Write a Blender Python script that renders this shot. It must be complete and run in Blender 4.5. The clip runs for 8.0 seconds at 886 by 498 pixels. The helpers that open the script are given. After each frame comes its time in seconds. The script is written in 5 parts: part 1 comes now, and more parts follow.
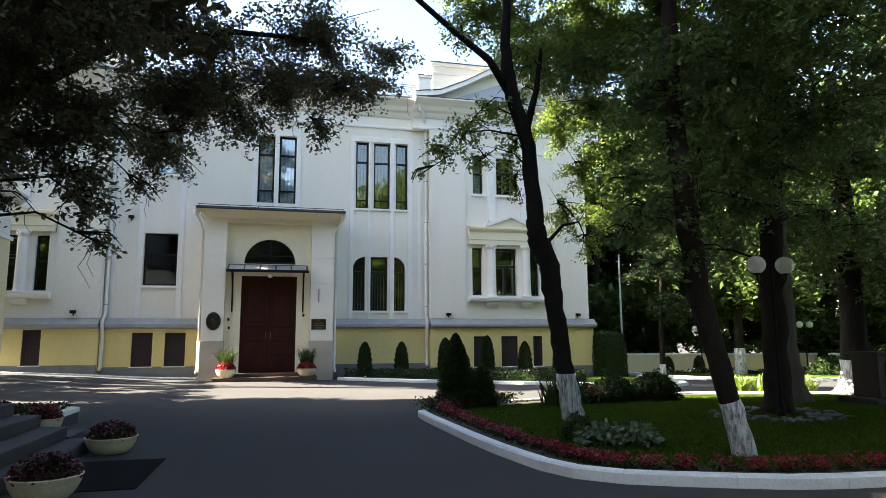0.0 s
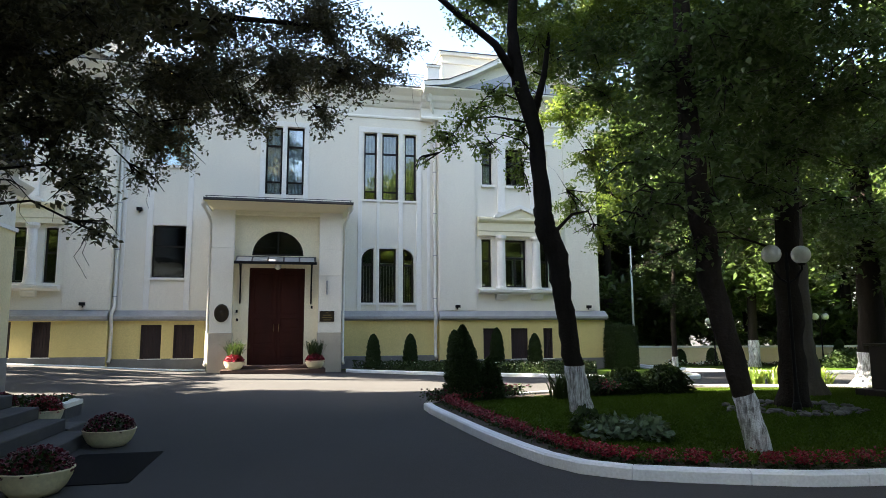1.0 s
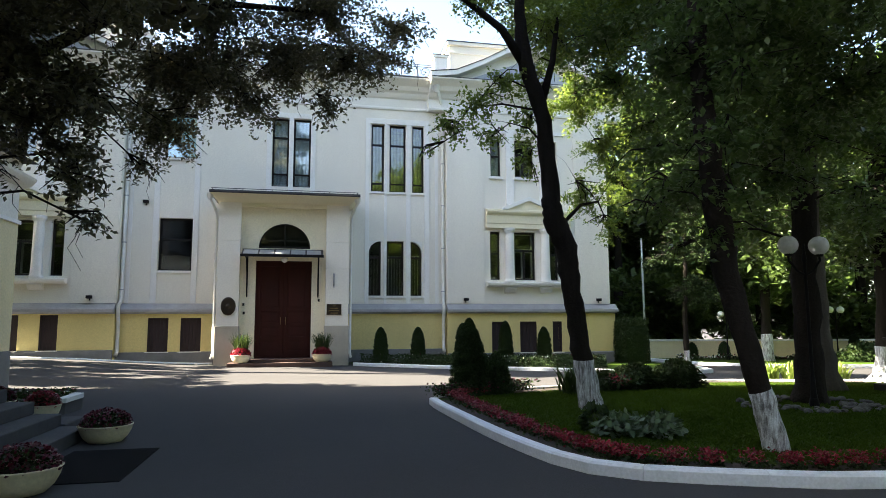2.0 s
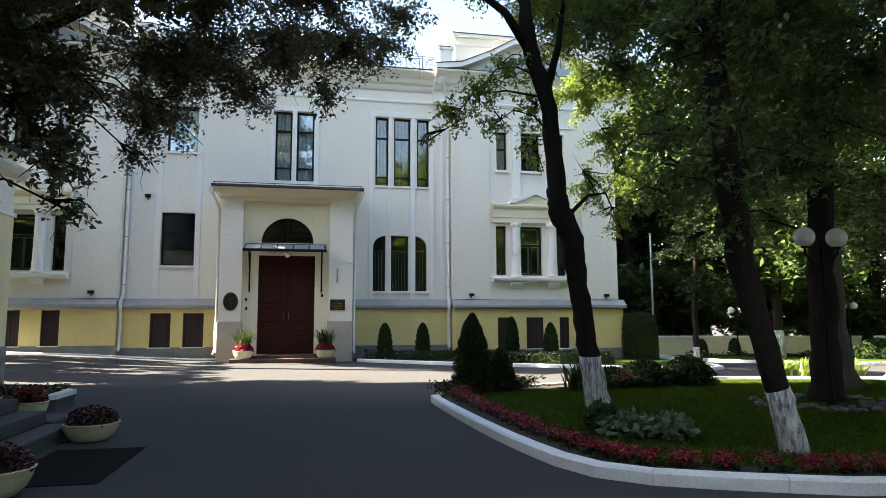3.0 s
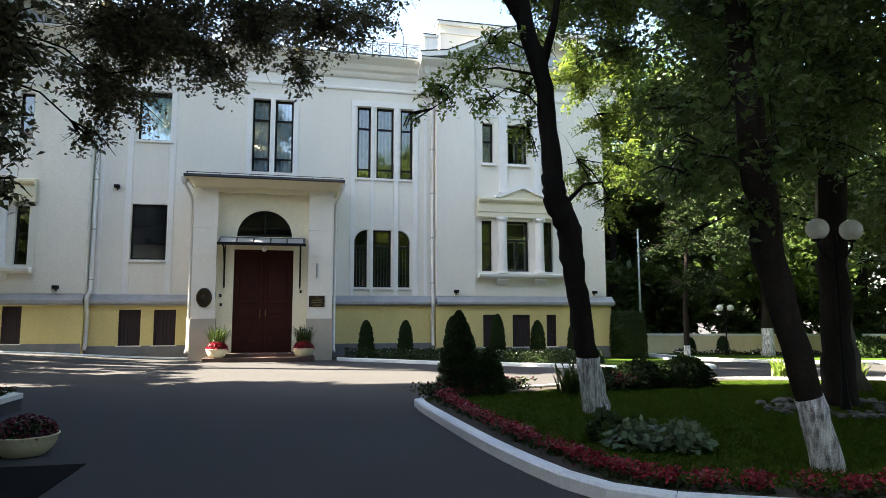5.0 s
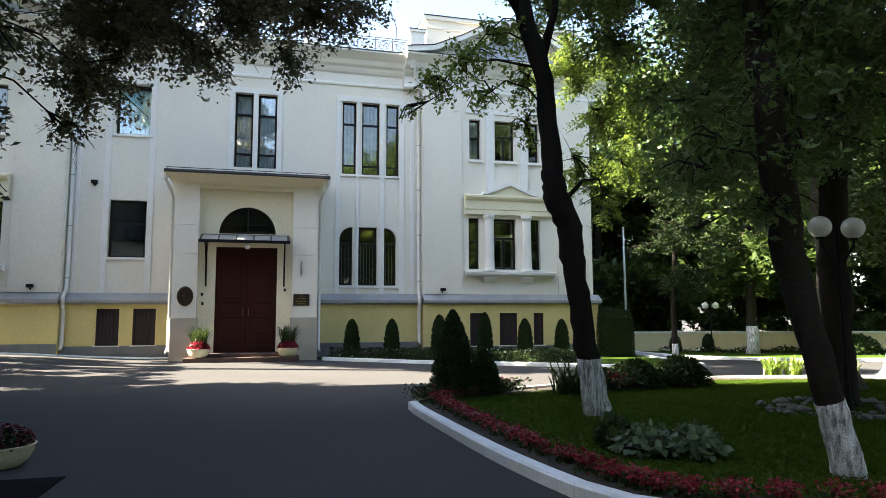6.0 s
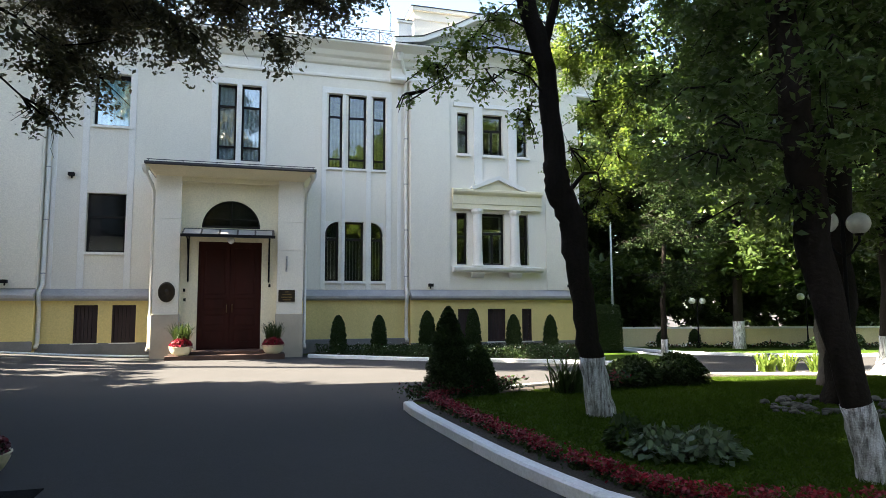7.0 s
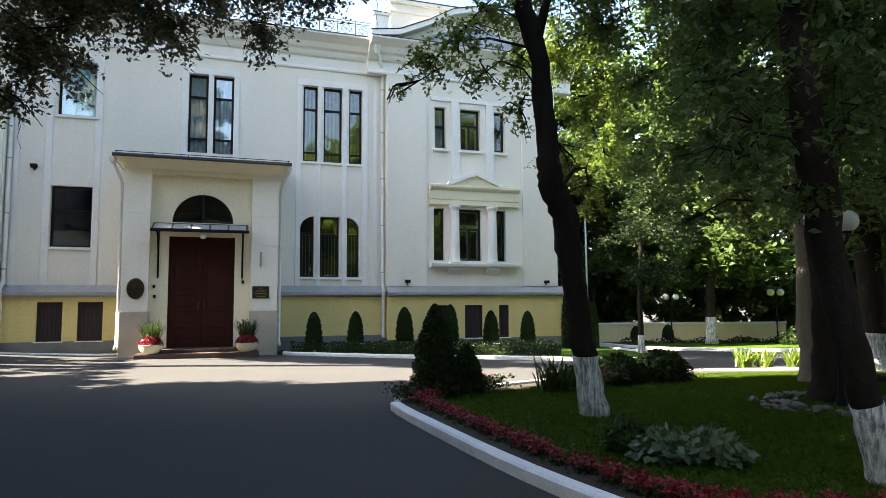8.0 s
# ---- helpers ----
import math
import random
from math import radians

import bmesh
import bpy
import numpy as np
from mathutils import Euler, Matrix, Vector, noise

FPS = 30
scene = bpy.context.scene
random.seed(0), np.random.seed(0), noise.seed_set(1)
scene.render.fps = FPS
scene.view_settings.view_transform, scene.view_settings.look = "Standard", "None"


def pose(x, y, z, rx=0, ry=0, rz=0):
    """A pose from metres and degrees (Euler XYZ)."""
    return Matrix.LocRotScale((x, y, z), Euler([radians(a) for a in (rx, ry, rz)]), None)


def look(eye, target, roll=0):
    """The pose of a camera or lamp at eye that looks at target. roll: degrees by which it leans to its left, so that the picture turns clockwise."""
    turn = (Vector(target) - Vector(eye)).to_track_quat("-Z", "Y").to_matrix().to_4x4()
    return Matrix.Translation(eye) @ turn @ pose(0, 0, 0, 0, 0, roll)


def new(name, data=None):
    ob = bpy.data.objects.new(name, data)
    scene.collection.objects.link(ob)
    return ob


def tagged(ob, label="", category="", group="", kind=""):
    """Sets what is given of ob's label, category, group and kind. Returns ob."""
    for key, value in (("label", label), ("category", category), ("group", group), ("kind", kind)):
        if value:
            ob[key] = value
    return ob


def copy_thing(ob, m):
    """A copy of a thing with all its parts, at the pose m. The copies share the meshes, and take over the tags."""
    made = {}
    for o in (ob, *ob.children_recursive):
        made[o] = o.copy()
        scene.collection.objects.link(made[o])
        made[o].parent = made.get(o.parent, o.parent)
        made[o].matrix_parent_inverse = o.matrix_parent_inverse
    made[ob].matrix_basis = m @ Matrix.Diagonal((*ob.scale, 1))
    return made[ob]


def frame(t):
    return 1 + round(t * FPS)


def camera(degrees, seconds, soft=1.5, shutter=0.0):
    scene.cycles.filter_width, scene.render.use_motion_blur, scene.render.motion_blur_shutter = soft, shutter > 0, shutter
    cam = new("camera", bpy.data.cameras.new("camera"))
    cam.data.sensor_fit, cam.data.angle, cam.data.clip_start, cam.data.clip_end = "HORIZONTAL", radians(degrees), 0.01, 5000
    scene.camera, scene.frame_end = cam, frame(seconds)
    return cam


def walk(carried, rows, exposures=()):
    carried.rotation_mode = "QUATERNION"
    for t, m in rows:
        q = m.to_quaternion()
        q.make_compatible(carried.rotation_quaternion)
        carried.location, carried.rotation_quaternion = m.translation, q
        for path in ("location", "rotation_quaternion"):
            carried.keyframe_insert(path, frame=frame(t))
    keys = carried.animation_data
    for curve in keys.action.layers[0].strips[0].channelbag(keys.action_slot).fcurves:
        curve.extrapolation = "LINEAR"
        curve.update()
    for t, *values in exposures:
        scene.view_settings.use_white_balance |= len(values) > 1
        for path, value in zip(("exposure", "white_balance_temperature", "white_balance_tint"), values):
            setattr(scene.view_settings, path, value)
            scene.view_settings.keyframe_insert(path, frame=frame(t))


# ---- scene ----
cam = camera(69.2, 8.0, soft=0.6)
PATH = [
    (0, (0.579, -25.192, 1.364), (1.049, -23.268, 1.638), -0.3),
    (0.5, (0.603, -25.162, 1.365), (1.06, -23.233, 1.627), -0.3),
    (1, (0.727, -24.993, 1.343), (1.163, -23.057, 1.595), -0.3),
    (1.5, (0.794, -24.868, 1.351), (1.215, -22.927, 1.592), -0.3),
    (3, (1.019, -24.425, 1.325), (1.402, -22.475, 1.545), -0.2),
    (3.5, (1.099, -24.203, 1.315), (1.479, -22.252, 1.533), -0.2),
    (4, (1.12, -23.99, 1.311), (1.512, -22.04, 1.525), -0.3),
    (4.5, (1.186, -23.766, 1.302), (1.591, -21.819, 1.516), -0.2),
    (5, (1.146, -23.61, 1.333), (1.581, -21.669, 1.544), -0.1),
    (6.5, (0.943, -23.086, 1.38), (1.462, -21.164, 1.577), -0.3),
    (7, (0.883, -22.904, 1.4), (1.431, -20.989, 1.588), -0.3),
    (7.5, (0.81, -22.738, 1.416), (1.399, -20.835, 1.598), -0.3),
    (8, (0.696, -22.606, 1.438), (1.334, -20.718, 1.611), -0.4),
]
walk(cam, [(t, look(eye, target, roll)) for t, eye, target, roll in PATH], exposures=[(0.0, 3.45, 6950, 10), (8.0, 3.45, 6950, 10)])

# ---- world, sun ----
SUN_WAY = Vector((-0.90, 0.07, 0.75)).normalized()   # towards the sun
world = bpy.data.worlds.new("sky")
scene.world = world
world.use_nodes = True
wn = world.node_tree
wn.nodes.clear()
sky = wn.nodes.new("ShaderNodeTexSky")
sky.sky_type = "NISHITA"
sky.sun_disc = False
sky.sun_elevation = math.asin(SUN_WAY.z)
sky.sun_rotation = math.atan2(SUN_WAY.x, SUN_WAY.y)
sky.dust_density = 2.0
wbg = wn.nodes.new("ShaderNodeBackground")
wbg.inputs["Strength"].default_value = 0.064
wout = wn.nodes.new("ShaderNodeOutputWorld")
wn.links.new(sky.outputs[0], wbg.inputs[0])
wn.links.new(wbg.outputs[0], wout.inputs[0])

sun_data = bpy.data.lights.new("sun", "SUN")
sun_data.energy, sun_data.angle, sun_data.color = 5.0, radians(0.55), (1.0, 0.90, 0.75)
sun = new("sun", sun_data)
sun.matrix_world = look(SUN_WAY * 60, (0, 0, 0))


# ---- materials ----
def material(name, base, rough=0.7, second=None, scale=3.0, fine=40.0, bump=0.15, metal=0.0, mix=0.5, detail=None,
             streak=False, random_tint=0.0, spec=0.5):
    """Principled surface with two scales of variation and a fine relief."""
    m = bpy.data.materials.new(name)
    m.use_nodes = True
    nt = m.node_tree
    b = nt.nodes["Principled BSDF"]
    b.inputs["Roughness"].default_value = rough
    b.inputs["Metallic"].default_value = metal
    b.inputs["Specular IOR Level"].default_value = spec
    tc = nt.nodes.new("ShaderNodeTexCoord")
    src = tc.outputs["Object"]
    if streak:
        mp = nt.nodes.new("ShaderNodeMapping")
        mp.inputs["Scale"].default_value = (1.0, 1.0, 0.16)
        nt.links.new(src, mp.inputs[0])
        src = mp.outputs[0]
    n1 = nt.nodes.new("ShaderNodeTexNoise")
    n1.inputs["Scale"].default_value = scale
    n1.inputs["Detail"].default_value = 6.0
    n1.inputs["Roughness"].default_value = 0.65
    nt.links.new(src, n1.inputs["Vector"])
    n2 = nt.nodes.new("ShaderNodeTexNoise")
    n2.inputs["Scale"].default_value = fine
    n2.inputs["Detail"].default_value = 4.0
    nt.links.new(tc.outputs["Object"], n2.inputs["Vector"])
    second = second or tuple(c * 0.72 for c in base)
    ramp = nt.nodes.new("ShaderNodeValToRGB")
    ramp.color_ramp.elements[0].position, ramp.color_ramp.elements[1].position = 0.5 - mix * 0.4, 0.5 + mix * 0.4
    ramp.color_ramp.elements[0].color, ramp.color_ramp.elements[1].color = (*second, 1), (*base, 1)
    nt.links.new(n1.outputs["Fac"], ramp.inputs[0])
    mul = nt.nodes.new("ShaderNodeMix")
    mul.data_type, mul.blend_type = "RGBA", "MULTIPLY"
    mul.inputs["Factor"].default_value = 0.45
    nt.links.new(ramp.outputs[0], mul.inputs["A"])
    nt.links.new(n2.outputs["Color"], mul.inputs["B"])
    hsv = nt.nodes.new("ShaderNodeHueSaturation")
    hsv.inputs["Value"].default_value = 1.28
    grey = nt.nodes.new("ShaderNodeRGBToBW")
    nt.links.new(n2.outputs["Color"], grey.inputs[0])
    nt.links.new(grey.outputs[0], mul.inputs["B"])
    nt.links.new(mul.outputs["Result"], hsv.inputs["Color"])
    if random_tint:
        oi = nt.nodes.new("ShaderNodeObjectInfo")
        mr = nt.nodes.new("ShaderNodeMapRange")
        mr.inputs["To Min"].default_value, mr.inputs["To Max"].default_value = 1.28 - random_tint, 1.28 + random_tint
        nt.links.new(oi.outputs["Random"], mr.inputs["Value"])
        nt.links.new(mr.outputs[0], hsv.inputs["Value"])
    nt.links.new(hsv.outputs[0], b.inputs["Base Color"])
    if bump:
        bp = nt.nodes.new("ShaderNodeBump")
        bp.inputs["Strength"].default_value = bump
        bp.inputs["Distance"].default_value = 0.02
        nt.links.new(n2.outputs["Fac"], bp.inputs["Height"])
        nt.links.new(bp.outputs[0], b.inputs["Normal"])
    return m


def leaf_material(name, dark, light, through_light, amount=0.4, rough=0.38, spec=0.45):
    """Leaf: diffuse and glossy face with light passing through, each leaf a little different."""
    m = bpy.data.materials.new(name)
    m.use_nodes = True
    nt = m.node_tree
    b = nt.nodes["Principled BSDF"]
    out = nt.nodes["Material Output"]
    geo = nt.nodes.new("ShaderNodeNewGeometry")
    ramp = nt.nodes.new("ShaderNodeValToRGB")
    ramp.color_ramp.elements[0].color, ramp.color_ramp.elements[1].color = (*dark, 1), (*light, 1)
    nt.links.new(geo.outputs["Random Per Island"], ramp.inputs[0])
    nt.links.new(ramp.outputs[0], b.inputs["Base Color"])
    b.inputs["Roughness"].default_value = rough
    b.inputs["Specular IOR Level"].default_value = spec
    tr = nt.nodes.new("ShaderNodeBsdfTranslucent")
    tr.inputs["Color"].default_value = (*through_light, 1)
    mx = nt.nodes.new("ShaderNodeMixShader")
    mx.inputs[0].default_value = amount
    nt.links.new(b.outputs[0], mx.inputs[1])
    nt.links.new(tr.outputs[0], mx.inputs[2])
    nt.links.new(mx.outputs[0], out.inputs["Surface"])
    return m


def glass_material(name, tint, gloss):
    """Window pane: mostly clear, with a mirror-like share that grows at grazing angles."""
    m = bpy.data.materials.new(name)
    m.use_nodes = True
    nt = m.node_tree
    nt.nodes.remove(nt.nodes["Principled BSDF"])
    out = nt.nodes["Material Output"]
    tr = nt.nodes.new("ShaderNodeBsdfTransparent")
    tr.inputs["Color"].default_value = (*tint, 1)
    gl = nt.nodes.new("ShaderNodeBsdfGlossy")
    gl.inputs["Roughness"].default_value = 0.03
    tc = nt.nodes.new("ShaderNodeTexCoord")
    nz = nt.nodes.new("ShaderNodeTexNoise")
    nz.inputs["Scale"].default_value = 1.3
    bp = nt.nodes.new("ShaderNodeBump")
    bp.inputs["Strength"].default_value = 0.12
    bp.inputs["Distance"].default_value = 0.05
    nt.links.new(tc.outputs["Object"], nz.inputs["Vector"])
    nt.links.new(nz.outputs["Fac"], bp.inputs["Height"])
    nt.links.new(bp.outputs[0], gl.inputs["Normal"])
    mx = nt.nodes.new("ShaderNodeMixShader")
    mx.inputs[0].default_value = gloss
    nt.links.new(tr.outputs[0], mx.inputs[1])
    nt.links.new(gl.outputs[0], mx.inputs[2])
    nt.links.new(mx.outputs[0], out.inputs["Surface"])
    return m


STUCCO = material("white stucco", (0.80, 0.77, 0.68), 0.85, (0.70, 0.67, 0.59), 0.9, 26.0, 0.10, mix=0.9, streak=True)
PALE_CREAM = material("pale cream stucco", (0.80, 0.74, 0.55), 0.85, (0.70, 0.65, 0.48), 0.9, 26.0, 0.10, mix=0.9, streak=True)
TRIM = material("white trim paint", (0.82, 0.81, 0.77), 0.7, (0.72, 0.71, 0.67), 1.5, 30.0, 0.06, mix=0.9)
YELLOW = material("yellow plinth paint", (0.76, 0.63, 0.27), 0.85, (0.63, 0.52, 0.22), 1.2, 24.0, 0.12, mix=0.9, streak=True)
CREAM = material("cream painted wall", (0.80, 0.70, 0.42), 0.85, (0.66, 0.57, 0.34), 1.2, 24.0, 0.12, mix=0.9, streak=True)
BASE_GREY = material("grey base render", (0.22, 0.22, 0.215), 0.9, (0.15, 0.15, 0.147), 2.0, 30.0, 0.25)
PORCH_GREY = material("beige base render", (0.47, 0.43, 0.35), 0.9, (0.38, 0.35, 0.29), 2.0, 30.0, 0.2)
FLASH = material("painted sheet metal", (0.40, 0.41, 0.42), 0.45, (0.30, 0.31, 0.32), 2.0, 20.0, 0.05, metal=0.3)
DARK_METAL = material("dark sheet metal", (0.045, 0.045, 0.05), 0.6, (0.03, 0.03, 0.034), 4.0, 30.0, 0.08, metal=0.4)
BLACK_IRON = material("black iron paint", (0.014, 0.014, 0.016), 0.7, (0.009, 0.009, 0.010), 5.0, 40.0, 0.1, spec=0.08)
WHITE_IRON = material("white painted iron", (0.78, 0.78, 0.76), 0.5, (0.6, 0.6, 0.58), 5.0, 40.0, 0.05)
PIPE = material("painted drainpipe", (0.74, 0.73, 0.68), 0.5, (0.60, 0.59, 0.55), 3.0, 30.0, 0.05)
DOOR_WOOD = material("dark red wood", (0.042, 0.010, 0.007), 0.7, (0.024, 0.007, 0.005), 3.0, 60.0, 0.15, streak=True, spec=0.15)
STEP_RED = material("dark red-brown step", (0.09, 0.05, 0.04), 0.8, (0.06, 0.034, 0.028), 4.0, 40.0, 0.2)
WIN_FRAME = material("dark brown window frame", (0.014, 0.011, 0.010), 0.6, (0.008, 0.007, 0.007), 4.0, 40.0, 0.05, spec=0.2)
GRILLE = material("maroon shutter boards", (0.032, 0.017, 0.018), 0.7, (0.021, 0.012, 0.012), 4.0, 40.0, 0.15)
INNER = material("inner frame", (0.62, 0.60, 0.56), 0.6)
CURTAIN = material("green-gold curtain", (0.42, 0.42, 0.16), 0.9, (0.24, 0.25, 0.09), 6.0, 60.0, 0.1)
CURTAIN_PALE = material("pale net curtain", (0.60, 0.62, 0.60), 0.9, (0.42, 0.44, 0.44), 6.0, 60.0, 0.1)
BLIND = material("pale cyan blind", (0.45, 0.76, 0.82), 0.9, (0.40, 0.70, 0.76), 2.0, 60.0, 0.05)
# near-black: the shade of the unlit rooms is put into this colour
ROOM_SHADE = material("dark room backing", (0.05, 0.047, 0.045), 0.9)
ASPHALT = material("asphalt", (0.064, 0.064, 0.066), 0.95, (0.048, 0.0485, 0.051), 0.35, 60.0, 0.35, mix=0.9, spec=0.2)
KERB = material("white painted kerb", (0.86, 0.89, 0.94), 0.7, (0.76, 0.79, 0.83), 3.0, 40.0, 0.15, random_tint=0.04)
GRASS = material("lawn turf", (0.045, 0.086, 0.008), 0.9, (0.034, 0.066, 0.006), 1.2, 70.0, 0.5, mix=0.8, spec=0.12)
SOIL = material("dark soil", (0.045, 0.036, 0.028), 0.95, (0.03, 0.024, 0.02), 3.0, 40.0, 0.6)
BARK = material("dark bark", (0.032, 0.027, 0.025), 0.95, (0.015, 0.013, 0.012), 5.0, 26.0, 0.9, streak=True, spec=0.1)
BARK_GREY = material("grey bark", (0.13, 0.115, 0.10), 0.95, (0.075, 0.066, 0.058), 5.0, 26.0, 0.9, streak=True)
LIME = material("limewashed bark", (0.80, 0.83, 0.88), 0.95, (0.20, 0.20, 0.21), 30.0, 60.0, 1.0, mix=0.30, streak=True)
STONE = material("grey field stone", (0.14, 0.14, 0.14), 0.9, (0.08, 0.08, 0.082), 4.0, 40.0, 0.5, random_tint=0.25)
STEP = material("granite step", (0.065, 0.065, 0.07), 0.85, (0.045, 0.045, 0.05), 5.0, 90.0, 0.2)
BOWL = material("cream ceramic bowl", (0.76, 0.70, 0.50), 0.55, (0.66, 0.60, 0.42), 3.0, 30.0, 0.06)
MAT = material("dark rubber mat", (0.009, 0.009, 0.011), 0.95, (0.006, 0.006, 0.007), 6.0, 120.0, 0.6, spec=0.1)
BRONZE = material("dark bronze", (0.055, 0.042, 0.03), 0.4, (0.03, 0.024, 0.018), 6.0, 30.0, 0.1, metal=0.7)
BRASS = material("worn brass", (0.30, 0.22, 0.09), 0.4, (0.10, 0.075, 0.04), 9.0, 30.0, 0.1, metal=0.7)
GRANITE = material("dark polished granite", (0.022, 0.018, 0.018), 0.45, (0.012, 0.011, 0.011), 8.0, 90.0, 0.05, spec=0.25)
GLOBE = material("white opal globe", (0.82, 0.83, 0.84), 0.25, (0.74, 0.75, 0.76), 2.0, 20.0, 0.0)
GLASS = glass_material("window glass", (0.72, 0.75, 0.75), 0.12)
IRON_GREY = material("grey painted iron", (0.13, 0.13, 0.135), 0.5, (0.09, 0.09, 0.09), 5.0, 40.0, 0.05)
GLASS_SKY = glass_material("blue reflecting glass", (0.90, 0.96, 0.98), 0.22)
CANOPY_GLASS = glass_material("canopy glass", (0.9, 0.93, 0.93), 0.35)
LEAF_ELM = leaf_material("elm leaf", (0.045, 0.047, 0.030), (0.15, 0.145, 0.08), (0.20, 0.19, 0.09), 0.3)
LEAF_LIME = leaf_material("lime leaf", (0.035, 0.075, 0.016), (0.10, 0.17, 0.03), (0.30, 0.40, 0.07), 0.42)
LEAF_MAPLE = leaf_material("maple leaf", (0.022, 0.045, 0.015), (0.07, 0.115, 0.03), (0.18, 0.30, 0.08), 0.33)
LEAF_WOOD = leaf_material("woodland leaf", (0.024, 0.046, 0.015), (0.07, 0.115, 0.026), (0.16, 0.25, 0.06), 0.32)
LEAF_THUJA = leaf_material("thuja spray", (0.012, 0.026, 0.010), (0.035, 0.062, 0.018), (0.05, 0.08, 0.02), 0.15, 0.6, 0.15)
LEAF_SHRUB = leaf_material("shrub leaf", (0.012, 0.026, 0.010), (0.04, 0.07, 0.022), (0.08, 0.13, 0.03), 0.2, 0.55, 0.2)
LEAF_HOSTA = leaf_material("hosta leaf", (0.05, 0.085, 0.05), (0.14, 0.20, 0.11), (0.15, 0.24, 0.06), 0.2, 0.4)
LEAF_BRIGHT = leaf_material("day lily leaf", (0.08, 0.14, 0.025), (0.18, 0.26, 0.05), (0.30, 0.38, 0.06), 0.3)
BLADE = leaf_material("grass blade", (0.040, 0.076, 0.007), (0.060, 0.105, 0.011), (0.10, 0.17, 0.015), 0.3, 0.7, 0.1)
RED = leaf_material("red begonia petal", (0.12, 0.006, 0.018), (0.36, 0.014, 0.04), (0.3, 0.02, 0.04), 0.15)
DARK_RED = leaf_material("dark crimson petal", (0.045, 0.004, 0.012), (0.13, 0.008, 0.026), (0.12, 0.008, 0.025), 0.2)
WHITE_PETAL = leaf_material("white petal", (0.6, 0.6, 0.55), (0.8, 0.8, 0.76), (0.6, 0.6, 0.55), 0.2)


